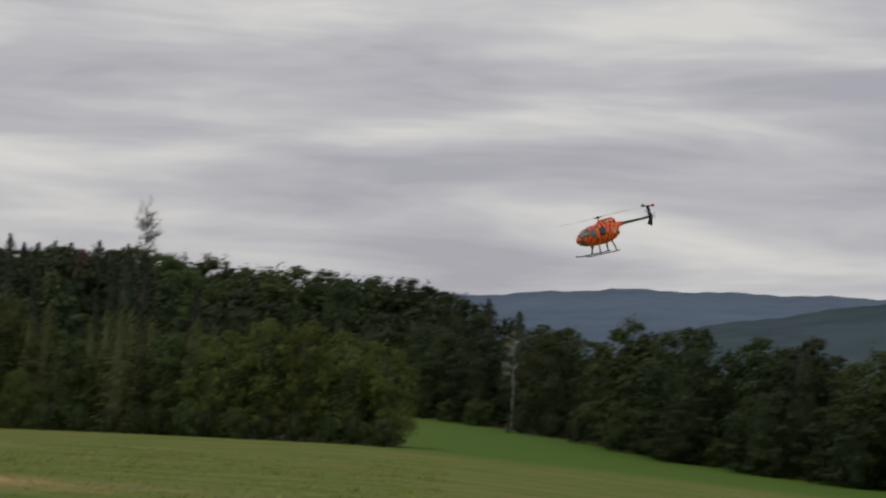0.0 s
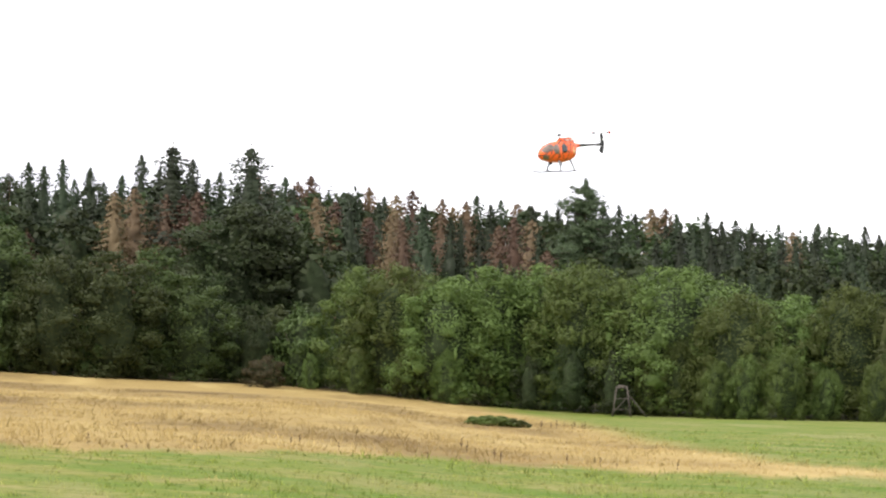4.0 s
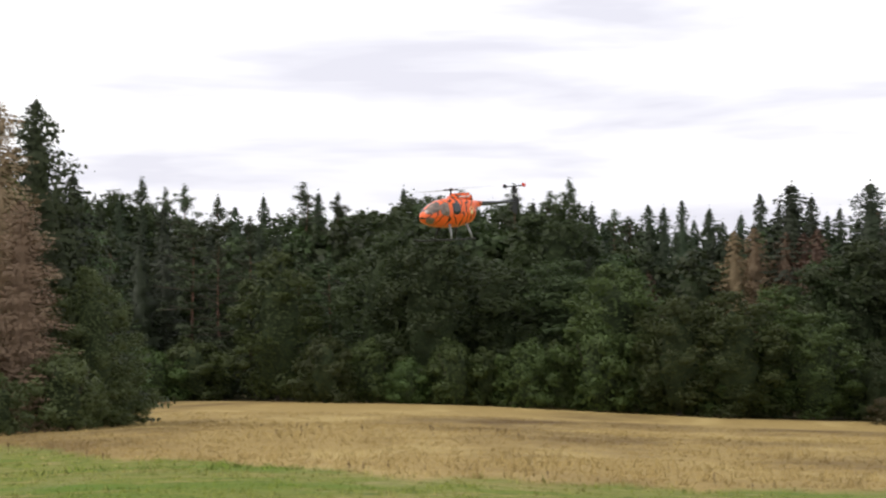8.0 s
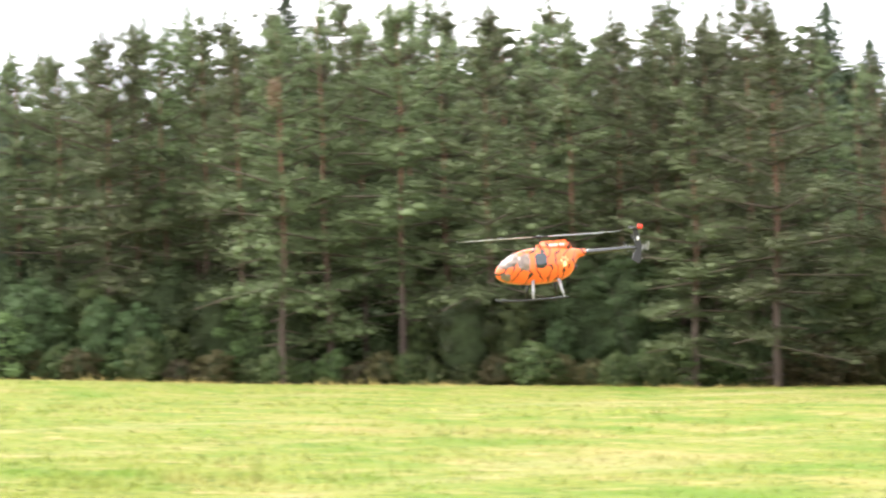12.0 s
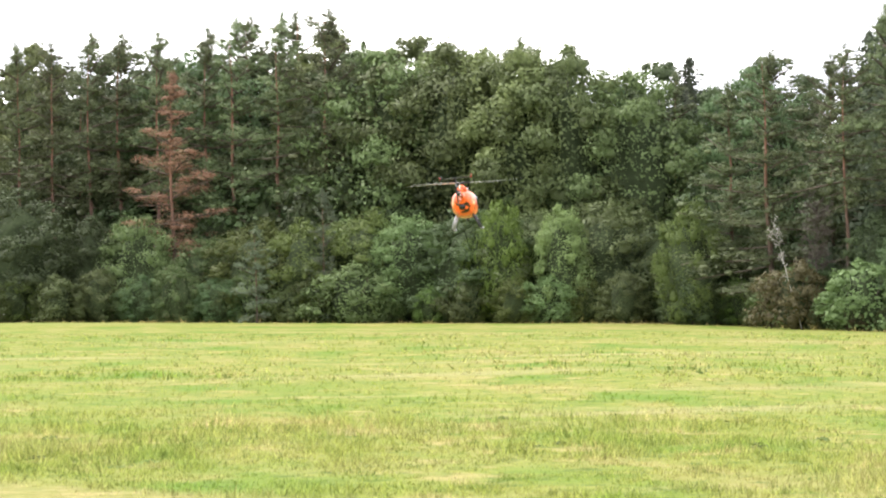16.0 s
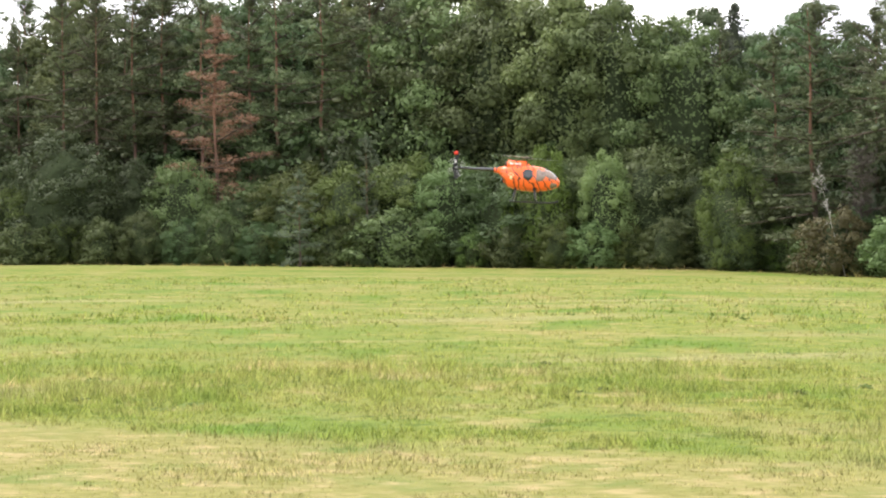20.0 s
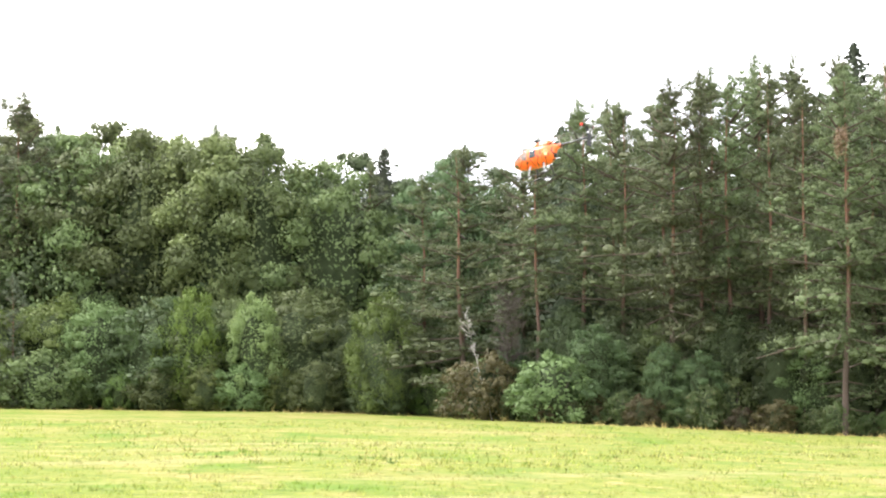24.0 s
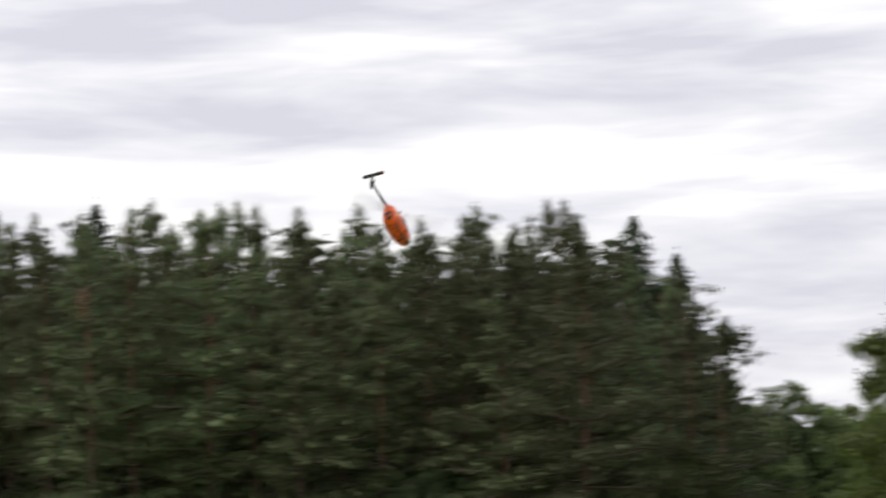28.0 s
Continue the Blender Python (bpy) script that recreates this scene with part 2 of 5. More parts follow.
def field_material(name, lift=1.0, blade=False, spread=0.5):
    """Grass by its patches: green, straw, streaks; the same patches on the ground and on the blades."""
    m, n, l, b = material(name, 0.95, 0, 0.05)
    co = n.new("ShaderNodeTexCoord")

    def noise_of(scale, stretch=(1, 1, 1), detail=5.0, turn=0.0):
        mp = n.new("ShaderNodeMapping")
        mp.vector_type = "TEXTURE"
        mp.inputs["Scale"].default_value = [1 / k for k in stretch]
        mp.inputs["Rotation"].default_value = (0, 0, turn)
        t = n.new("ShaderNodeTexNoise")
        t.inputs["Scale"].default_value, t.inputs["Detail"].default_value = scale, detail
        t.inputs["Roughness"].default_value = 0.62
        l.new(co.outputs["Object"], mp.inputs["Vector"])
        l.new(mp.outputs[0], t.inputs["Vector"])
        return t.outputs["Fac"]

    def blend(fac, one, two, lo=None, hi=None):
        x = n.new("ShaderNodeMixRGB")
        if lo is not None:
            mr = n.new("ShaderNodeMapRange")
            mr.inputs["From Min"].default_value, mr.inputs["From Max"].default_value = lo, hi
            l.new(fac, mr.inputs["Value"])
            fac = mr.outputs[0]
        l.new(fac, x.inputs["Fac"])
        for key, v in (("Color1", one), ("Color2", two)):
            if isinstance(v, tuple):
                x.inputs[key].default_value = (v[0] * lift * 0.975, v[1] * lift, v[2] * lift * 0.93, 1)
            else:
                l.new(v, x.inputs[key])
        return x.outputs[0]

    def attr(name):
        t = n.new("ShaderNodeAttribute")
        t.attribute_name = name
        return t.outputs["Fac"]

    fine, mid, tuft = noise_of(7.0), noise_of(0.9), noise_of(2.6)
    patchy = noise_of(0.36, (1.0, 0.45, 1), 4.0, radians(58))
    streak = noise_of(0.3, (1.2, 0.3, 1), 4.0, radians(75))
    broad = noise_of(0.10, (1, 0.6, 1), 5.0, radians(62))
    swath = noise_of(0.24, (1, 0.22, 1), 4.0, radians(10))
    drift = noise_of(0.085, (1, 0.3, 1), 4.0, radians(4))
    green = blend(fine, (0.132, 0.165, 0.03), (0.255, 0.265, 0.068), 0.3, 0.7)
    green = blend(mid, green, (0.36, 0.285, 0.13), 0.53, 0.68)
    green = blend(streak, green, (0.31, 0.255, 0.10), 0.52, 0.76)
    green = blend(patchy, green, (0.122, 0.19, 0.031), 0.48, 0.66)
    green = blend(swath, green, (0.29, 0.265, 0.115), 0.54, 0.7)
    green = blend(broad, green, (0.30, 0.245, 0.10), 0.55, 0.70)
    green = blend(tuft, green, (0.085, 0.125, 0.026), 0.54, 0.7)
    straw = blend(fine, (0.30, 0.205, 0.08), (0.445, 0.32, 0.14), 0.3, 0.7)
    straw = blend(mid, straw, (0.25, 0.165, 0.07), 0.56, 0.85)
    straw = blend(swath, straw, (0.48, 0.355, 0.16), 0.5, 0.66)
    straw = blend(drift, straw, (0.155, 0.10, 0.05), 0.46, 0.66)
    cut = blend(fine, (0.18, 0.175, 0.05), (0.31, 0.275, 0.105), 0.3, 0.7)
    cut = blend(mid, cut, (0.15, 0.19, 0.05), 0.52, 0.7)
    cut = blend(tuft, cut, (0.38, 0.30, 0.15), 0.5, 0.66)
    lush = blend(fine, (0.08, 0.15, 0.025), (0.13, 0.215, 0.045), 0.3, 0.7)
    litter = blend(fine, (0.035, 0.03, 0.018), (0.08, 0.07, 0.04), 0.3, 0.7)
    c = blend(attr("lush"), green, lush)
    c = blend(attr("dry"), c, straw)
    c = blend(attr("mown"), c, cut)
    c = blend(attr("wood"), c, litter)
    if blade:
        geo = n.new("ShaderNodeNewGeometry")
        tone = n.new("ShaderNodeHueSaturation")
        val = n.new("ShaderNodeMapRange")
        val.inputs["To Min"].default_value, val.inputs["To Max"].default_value = 1 - spread, 1.05 + spread
        l.new(geo.outputs["Random Per Island"], val.inputs["Value"])
        l.new(val.outputs[0], tone.inputs["Value"])
        l.new(c, tone.inputs["Color"])
        c = tone.outputs[0]
        tr = n.new("ShaderNodeBsdfTranslucent")
        l.new(c, tr.inputs["Color"])
        two = n.new("ShaderNodeMixShader")
        two.inputs["Fac"].default_value = 0.12
        l.new(b.outputs[0], two.inputs[1])
        l.new(tr.outputs[0], two.inputs[2])
        l.new(two.outputs[0], n["Material Output"].inputs["Surface"])
        l.new(c, b.inputs["Base Color"])
        return m
    l.new(c, b.inputs["Base Color"])
    bump = n.new("ShaderNodeBump")
    bump.inputs["Strength"].default_value, bump.inputs["Distance"].default_value = 0.15, 0.05
    l.new(fine, bump.inputs["Height"])
    l.new(bump.outputs[0], b.inputs["Normal"])
    return m


MEADOW = field_material("meadow", 0.77)
BLADES = field_material("meadow_blades", 1.02, True)
STRAWS = field_material("straw_blades", 0.95, True, 0.2)


def edge_of_wood(az):
    """Distance of the wood's edge."""
    return np.interp(az, [-40, -25, -20, -16.0, -15.0, -14.7, -8, 0, 5, 10, 21.2, 22.0, 26, 31, 33.2, 33.7, 36.4, 36.9, 45, 50, 56, 58, 65, 80],
                     [190, 196, 215, 255, 262, 172, 178, 190, 195, 200, 205, 112, 96, 98, 105, 192, 190, 116, 118, 124, 130, 142, 150, 165])


def ground():
    az = np.concatenate([np.arange(-180, -32, 6.0), np.arange(-32, 82, 0.4), np.arange(82, 180, 6.0)])
    r = np.concatenate([[0.0], np.geomspace(3, 400, 230), np.geomspace(430, 4800, 14)])
    A, R = np.meshgrid(az, r, indexing="ij")
    a = np.radians(A)
    Z = ground_z(A, R)
    V = np.stack([-np.sin(a) * R, np.cos(a) * R, Z], -1).reshape(-1, 3)
    na, nr = len(az), len(r)
    i, j = np.meshgrid(np.arange(na), np.arange(nr - 1), indexing="ij")
    k = (i + 1) % na
    F = np.stack([i * nr + j, i * nr + j + 1, k * nr + j + 1, k * nr + j], -1).reshape(-1, 4)[:, ::-1]
    me = mesh_from("ground", V, F, [MEADOW], True)
    wob = 2.0 * np.sin(A * 2.1) + 1.3 * np.sin(A * 5.3 + 1)
    lush = 0.22 * (1 - ease(A, 2, 16)) * (1 - mown_at(A, R)) + ease(R, 112, 125) * ease(A, 31.0, 32.5) * (1 - ease(A, 38, 40)) + 0.75 * ease(R, 150, 175) * (1 - ease(A, -16, -13.5))
    for key, val in (("dry", dry_at(A, R + wob * 0.5)), ("mown", mown_at(A, R)), ("lush", np.clip(lush, 0, 1)),
                     ("wood", ease(R - edge_of_wood(A), -2.5, 0.5) * ease(A, -45, -35) * (1 - ease(A, 82, 88)))):
        at = me.attributes.new(key, "FLOAT", "POINT")
        at.data.foreach_set("value", np.asarray(val, np.float32).ravel())
    return tagged(new("ground", me), "open meadow of green and straw-coloured grass", "meadow", kind="structure")


ground()


# ---------------------------------------------------------------- how plants are made
def tube(points, radii, sides=6):
    """A tapered limb along points: corners and quads."""
    P, n = np.asarray(points, float), len(points)
    V = []
    for i in range(n):
        d = P[min(i + 1, n - 1)] - P[max(i - 1, 0)]
        d /= np.linalg.norm(d) + 1e-9
        u = np.cross(d, (0.3, 0.9, 0.2))
        u /= np.linalg.norm(u) + 1e-9
        w = np.cross(d, u)
        for k in range(sides):
            q = 2 * math.pi * k / sides
            V.append(P[i] + radii[i] * (math.cos(q) * u + math.sin(q) * w))
    F = [(i * sides + k, i * sides + (k + 1) % sides, (i + 1) * sides + (k + 1) % sides, (i + 1) * sides + k) for i in range(n - 1) for k in range(sides)]
    return np.array(V), np.array(F)


def join(pieces):
    """Several pieces in one: corners, faces and, for leaves, the normals at the corners."""
    F, o = [], 0
    for p in pieces:
        F.append(p[1] + o)
        o += len(p[0])
    return (np.concatenate([p[0] for p in pieces]), np.concatenate(F), *[np.concatenate([p[k] for p in pieces]) for k in range(2, len(pieces[0]))])


def norm(N):
    return N / (np.linalg.norm(N, axis=1, keepdims=True) + 1e-9)


def sprigs(C, N, size, rng, aspect=1.0, round_to=None):
    """Small leaf sprays: one bent kite at each centre, facing along N, of that size, shaded with the clump that it belongs to."""
    n = len(C)
    N = norm(N)
    R = N if round_to is None else norm(round_to)
    N = np.where(np.sum(N * R, 1, keepdims=True) < 0, -N, N)
    T = norm(np.cross(N, rng.normal(size=(n, 3))))
    B = np.cross(N, T)
    s = (np.asarray(size) * rng.uniform(0.6, 1.35, n))[:, None]
    w = s * rng.uniform(0.35, 0.75, n)[:, None] * aspect
    bend = N * s * 0.25
    V = np.stack([C - T * s, C - B * w * rng.uniform(0.6, 1.2, (n, 1)), C + T * s * 0.9 + bend, C + B * w + bend * rng.uniform(-1, 1, (n, 1))], 1)
    shade = norm(R * 0.85 + N * 0.28)
    return V.reshape(-1, 3), np.arange(4 * n).reshape(n, 4), np.repeat(shade, 4, 0)


def unit(rng, n):
    d = rng.normal(size=(n, 3))
    return d / np.linalg.norm(d, axis=1, keepdims=True)


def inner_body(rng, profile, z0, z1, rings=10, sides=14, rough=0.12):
    """The inside of a crown as one lumpy body: profile(k, angle) gives its radius from foot (0) to tip (1)."""
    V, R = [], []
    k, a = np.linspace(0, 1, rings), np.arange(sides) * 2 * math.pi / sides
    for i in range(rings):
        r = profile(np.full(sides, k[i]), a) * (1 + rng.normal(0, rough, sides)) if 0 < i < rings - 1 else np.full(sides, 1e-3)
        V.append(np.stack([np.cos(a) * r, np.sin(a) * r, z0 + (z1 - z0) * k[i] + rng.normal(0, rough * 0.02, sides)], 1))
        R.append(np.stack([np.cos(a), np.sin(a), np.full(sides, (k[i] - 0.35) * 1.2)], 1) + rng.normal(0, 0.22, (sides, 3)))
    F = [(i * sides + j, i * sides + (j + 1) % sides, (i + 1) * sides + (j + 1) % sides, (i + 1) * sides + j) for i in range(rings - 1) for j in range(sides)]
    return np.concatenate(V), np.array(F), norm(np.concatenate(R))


def lumps(rng, C, A, leaves, size, aspect=1.0, lift=0.3, fringe=1.35, body=0.5, away=None, lean=0.5):
    """Leaf masses with semi-axes A: an uneven inner body at each centre and loose sprays standing off it."""
    m = len(C)
    away = np.zeros((m, 3)) if away is None else norm(away)
    U = np.array([(math.sin(t) * math.cos(s), math.sin(t) * math.sin(s), math.cos(t)) for t in (0.06, 1.0, 2.1, 3.08) for s in np.arange(6) * math.pi / 3])
    F = np.array([(i * 6 + j, (i + 1) * 6 + j, (i + 1) * 6 + (j + 1) % 6, i * 6 + (j + 1) % 6) for i in range(3) for j in range(6)])
    out = []
    if body:
        V = C[:, None] + U * A[:, None] * body * rng.uniform(0.78, 1.15, (m, 24, 1))
        N = norm((U + np.array((0, 0, lift)) + 0.3 * away[:, None]).reshape(-1, 3) + rng.normal(0, 0.2, (m * 24, 3)))
        out.append((V.reshape(-1, 3), (F[None] + 24 * np.arange(m)[:, None, None]).reshape(-1, 4), N))
    if leaves:
        q = norm(unit(rng, m * leaves) + np.repeat(away, leaves, 0) * lean + np.array((0, 0, lift)))
        L = np.repeat(C, leaves, 0) + q * np.repeat(A, leaves, 0) * (0.3 + (fringe - 0.3) * rng.uniform(0, 1, (m * leaves, 1)) ** 0.75)
        face = q + rng.normal(0, 0.6, q.shape)
        out.append(sprigs(L, face, size, rng, aspect, q + np.array((0, 0, 0.15))))
    return join(out) if len(out) > 1 else out[0]


def crown_width(k, belly, foot=0.22):
    """Relative radius of a rounded crown from its foot (0) to its top (1)."""
    over, under = np.clip((k - belly) / (1 - belly), 0, 1), np.clip((belly - k) / belly, 0, 1)
    return np.sqrt(np.clip(1 - over ** 2.3, 0, 1)) * (1 - foot * under ** 2)


def broad_crown(rng, rad, z0, z1, boughs, subs, leaves, size, lobes=0.2, clump=0.36, belly=0.36, flat=0.62, core=0.36, foot=0.22, fringe=1.4):
    """A crown of boughs, each a domed mass of smaller leaf masses, with hollows between the boughs."""
    i = np.arange(boughs)
    k = ((i + rng.uniform(0, 1, boughs)) / boughs) ** 0.92
    a = i * 2.39996 + rng.uniform(-0.45, 0.45, boughs)
    s1, s2 = rng.uniform(0, 6, 2)

    def lobed(k, a):
        return 1 + lobes * (0.6 * np.sin(2 * a + s1) + 0.4 * np.sin(3 * a + 9 * k + s2))

    rl = rad * clump * rng.uniform(0.65, 1.3, boughs) * (1 - 0.3 * k)
    rr = np.maximum(rad * crown_width(k, belly, foot) * lobed(k, a) * rng.uniform(0.8, 1.06, boughs) - rl * 0.75, 0)
    C = np.stack([np.cos(a) * rr, np.sin(a) * rr, z0 + (z1 - z0) * (0.02 + 0.98 * k) - rl * flat * 0.9 * k], 1)
    C[:, 2] = np.maximum(C[:, 2], rl * flat * 0.55)
    out = norm(np.stack([np.cos(a), np.sin(a), (k - 0.3) * 1.5], 1))
    big = lumps(rng, C, np.stack([rl, rl, rl * flat], 1), leaves * 3, size * 1.1, body=0.34, away=out, fringe=1.15)
    q = norm(unit(rng, boughs * subs) + np.repeat(out, subs, 0) * 0.85 + np.array((0, 0, 0.3)))
    rs = np.repeat(rl, subs) * rng.uniform(0.2, 0.56, boughs * subs)
    S = np.repeat(C, subs, 0) + q * np.repeat(np.stack([rl, rl, rl * flat], 1), subs, 0) * rng.uniform(0.55, 1.12, (boughs * subs, 1))
    S[:, 2] = np.maximum(S[:, 2], rs * 0.5)
    small = lumps(rng, S, np.stack([rs, rs, rs * (0.35 + 0.6 * flat)], 1), leaves, size, 1.0, 0.3, fringe, 0.2, np.repeat(out, subs, 0) + q)
    # Dark core: the shade between the boughs is put into its colour.
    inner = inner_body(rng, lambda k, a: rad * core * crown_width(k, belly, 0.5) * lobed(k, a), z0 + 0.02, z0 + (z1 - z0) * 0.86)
    m = int(boughs * leaves * 2.1)
    hk, ha = rng.uniform(0.02, 0.92, m), rng.uniform(0, 2 * math.pi, m)
    hr = rad * crown_width(hk, belly, foot) * rng.uniform(0.3, 0.88, m)
    H = np.stack([np.cos(ha) * hr, np.sin(ha) * hr, z0 + (z1 - z0) * 0.96 * hk], 1)
    deep = np.stack([np.cos(ha), np.sin(ha), (hk - 0.35) * 1.2], 1)
    heart = sprigs(H, deep + rng.normal(0, 0.6, H.shape), size * 1.2, rng, 1.1, deep)
    return join([big, small, heart]), inner


def spires(rng, rad, z0, z1, count, leaves, size):
    """Leafy upright shoots that stand out above a rounded crown."""
    a, u = rng.uniform(0, 2 * math.pi, count), np.sqrt(rng.uniform(0, 1, count))
    rr = rad * u * 0.9
    tall = (z1 - z0) * rng.uniform(0.10, 0.17, count)
    top = z0 + (z1 - z0) * np.sqrt(np.clip(1 - 0.75 * u ** 2.2, 0, 1)) * rng.uniform(0.9, 1.03, count)
    C = np.stack([np.cos(a) * rr, np.sin(a) * rr, top - tall], 1)
    w = rad * rng.uniform(0.06, 0.12, count)
    return lumps(rng, C, np.stack([w, w, tall], 1), leaves, size, 1.0, 0.35, 1.35, 0.35, np.stack([np.cos(a) * u, np.sin(a) * u, np.full(count, 0.5)], 1), 0.25)


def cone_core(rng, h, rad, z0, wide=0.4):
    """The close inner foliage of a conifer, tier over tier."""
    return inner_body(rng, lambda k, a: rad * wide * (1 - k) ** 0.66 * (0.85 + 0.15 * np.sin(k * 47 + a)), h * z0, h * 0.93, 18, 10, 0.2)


def spruce_crown(rng, h, rad, branches, size, z0=0.04, sparse=1.0, droop=0.35, full=0.62):
    """A pointed crown of many drooping branches, closed below and spiky above."""
    L, N, S, R = [], [], [], []
    for i in range(branches):
        k = ((i + rng.uniform(0, 1)) / branches) ** 1.0
        z = h * (z0 + (1 - z0) * k)
        a = i * 2.399 + rng.uniform(-0.3, 0.3)
        ln = (rad * (1 - k) ** full * (0.82 + 0.25 * math.sin(k * 55)) + 0.02 * rad) * rng.uniform(0.75, 1.12)
        m = max(8, int(ln / size * 1.6 * sparse))
        t = (np.arange(m) + rng.uniform(0.2, 0.9, m)) / m
        t = t ** 0.68
        side = rng.normal(0, 0.2, m) * ln * (0.5 + 0.5 * t)
        x = math.cos(a) * ln * t - math.sin(a) * side
        y = math.sin(a) * ln * t + math.cos(a) * side
        zz = z - droop * ln * t ** 1.4 + 0.16 * ln * t ** 4 - np.abs(rng.normal(0, 0.1, m)) * size * 2
        L.append(np.stack([x, y, zz], 1))
        N.append(np.stack([np.cos(a) + rng.normal(0, .8, m), np.sin(a) + rng.normal(0, .8, m), rng.uniform(-0.1, 0.7, m)], 1))
        S.append(size * (0.95 + 0.35 * (1 - t)) * (1 - 0.2 * k))
        off = side / ln * 2.0
        R.append(np.stack([math.cos(a) - math.sin(a) * off, math.sin(a) + math.cos(a) * off, 0.15 + 0.5 * t], 1))
    L.append(np.stack([np.zeros(6), np.zeros(6), h * np.linspace(0.94, 1.02, 6)], 1))
    N.append(rng.normal(size=(6, 3)) * (1, 1, .1))
    R.append(np.tile((0.0, -0.5, 0.5), (6, 1)))
    S.append(np.full(6, size * 0.5))
    needles = sprigs(np.concatenate(L), np.concatenate(N), np.concatenate(S), rng, 0.85, np.concatenate(R))
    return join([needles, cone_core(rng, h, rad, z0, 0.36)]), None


REACH = {
    "ogive": lambda k: (1 - k) ** 0.78 * (0.55 + 0.45 * min(1.0, k / 0.25)),
    "dome": lambda k: math.sqrt(max(0.0, 1 - k ** 2.0)) * (0.75 + 0.25 * min(1.0, k / 0.3)),
    "spent": lambda k: (1 - k) ** 1.25 * (0.7 + 0.3 * min(1.0, k / 0.2)),
}


def pine_plan(rng, h, rad, boughs, bare, shape="ogive"):
    """Where a pine's boughs leave the stem and end: in loose tiers of uneven reach."""
    out = []
    for i in range(boughs):
        k = (i + rng.uniform(0, 1)) / boughs
        z = h * (bare + (0.96 - bare) * (k + 0.025 * math.sin(k * 50)))
        a = i * 2.4 + rng.uniform(-0.6, 0.6)
        ln = rad * (0.07 + 1.1 * REACH[shape](k)) * rng.uniform(0.35, 1.25)
        rise = ln * (rng.uniform(-0.25, 0.15) + 1.1 * k - 0.25)
        if shape == "dome":
            rise = ln * rng.uniform(-0.2, 0.12)
        out.append((z, a, ln, rise))
    return out


def pine_crown(rng, plan, h, rad, leaves, size, thick=0.5, body=0.42, pads=5.2):
    """Flat pads of needles at the ends and sides of each bough, with gaps between the tiers."""
    C, A, W = [], [], []
    for z, a, ln, rise in plan:
        d, s = np.array((math.cos(a), math.sin(a), 0)), np.array((-math.sin(a), math.cos(a), 0))
        for j in range(2 + int(pads * min(1.2, ln / rad) + rng.uniform(0, 1))):
            fore = (1.0, rng.uniform(0.12, 0.35))[j] if j < 2 else rng.uniform(0.25, 0.98)
            side = 0.0 if j == 0 else rng.uniform(-0.42, 0.42) * ln * fore
            r = (0.125 * ln + 0.011) * rng.uniform(0.65, 1.4)
            C.append(d * ln * (fore - 0.1) + s * side + (0, 0, z + rise * fore + 0.1 * ln * fore ** 3 + rng.normal(0.0, 0.012)))
            A.append((r, r, r * thick * rng.uniform(0.8, 1.3)))
            W.append(d * 0.6 + s * side / (ln + 1e-6) + (0, 0, 0.5))
    for j in range(7):
        q = rng.normal(0, rad * 0.07, 2)
        C.append((q[0] * 0.5 * j / 3, q[1] * 0.5 * j / 3, h * (0.985 - 0.016 * j)))
        A.append((rad * 0.05 * (1 + 0.22 * j), rad * 0.05 * (1 + 0.22 * j), h * 0.02))
        W.append((q[0], q[1], 0.3))
    return lumps(rng, np.array(C), np.array(A), leaves, size, 0.42, 0.35, 1.5, body, np.array(W), 0.3), None


def stem(rng, h, r0, top=0.97, lean=0.012, sides=7, fork=None):
    n = 7
    z = np.linspace(0, h * top, n)
    x, y = np.cumsum(rng.normal(0, lean * h / n * 2, n)), np.cumsum(rng.normal(0, lean * h / n * 2, n))
    x[0] = y[0] = 0
    P = np.stack([x, y, z], 1)
    P[0, 2] = -0.25
    rad = r0 * (1 - 0.9 * np.linspace(0, 1, n) ** 0.9)
    rad[0] *= 1.35
    return P, [tube(P, rad, sides)]


def limbs(rng, count, z0, z1, reach, r0, up=0.6):
    out = []
    for i in range(count):
        a = i * 2.4 + rng.uniform(-0.4, 0.4)
        z = z0 + (z1 - z0) * (i + rng.uniform(0, 1)) / count
        ln = reach * rng.uniform(0.6, 1.0)
        p = [(0, 0, z), (math.cos(a) * ln * 0.45, math.sin(a) * ln * 0.45, z + ln * up * 0.35), (math.cos(a) * ln, math.sin(a) * ln, z + ln * up)]
        out.append(tube(p, [r0, r0 * 0.6, r0 * 0.15], 5))
    return out


def part(name, me, parent, label=""):
    ob = new(name, me)
    ob.parent = parent
    return tagged(ob, label) if label else ob


def plant(name, trunk_pieces, bark, crown, leaf, crown_name="crown", limb=None):
    """Trunk, leaves, and limbs joined with any shade-dark core of the crown."""
    root = new(name)
    v, f = trunk_pieces[0]
    part("trunk", mesh_from(name + "_trunk", v, f, [bark], True), root)
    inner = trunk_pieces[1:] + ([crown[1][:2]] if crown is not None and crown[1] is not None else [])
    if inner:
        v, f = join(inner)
        tagged(part("branchwork", mesh_from(name + "_branchwork", v, f, [limb or TWIGS_AND_SHADE], True), root), kind="stuff")
    if crown is not None:
        v, f, shade = crown[0]
        part(crown_name, mesh_from(name + "_crown", v, f, [leaf], normals=shade), root)
    return root


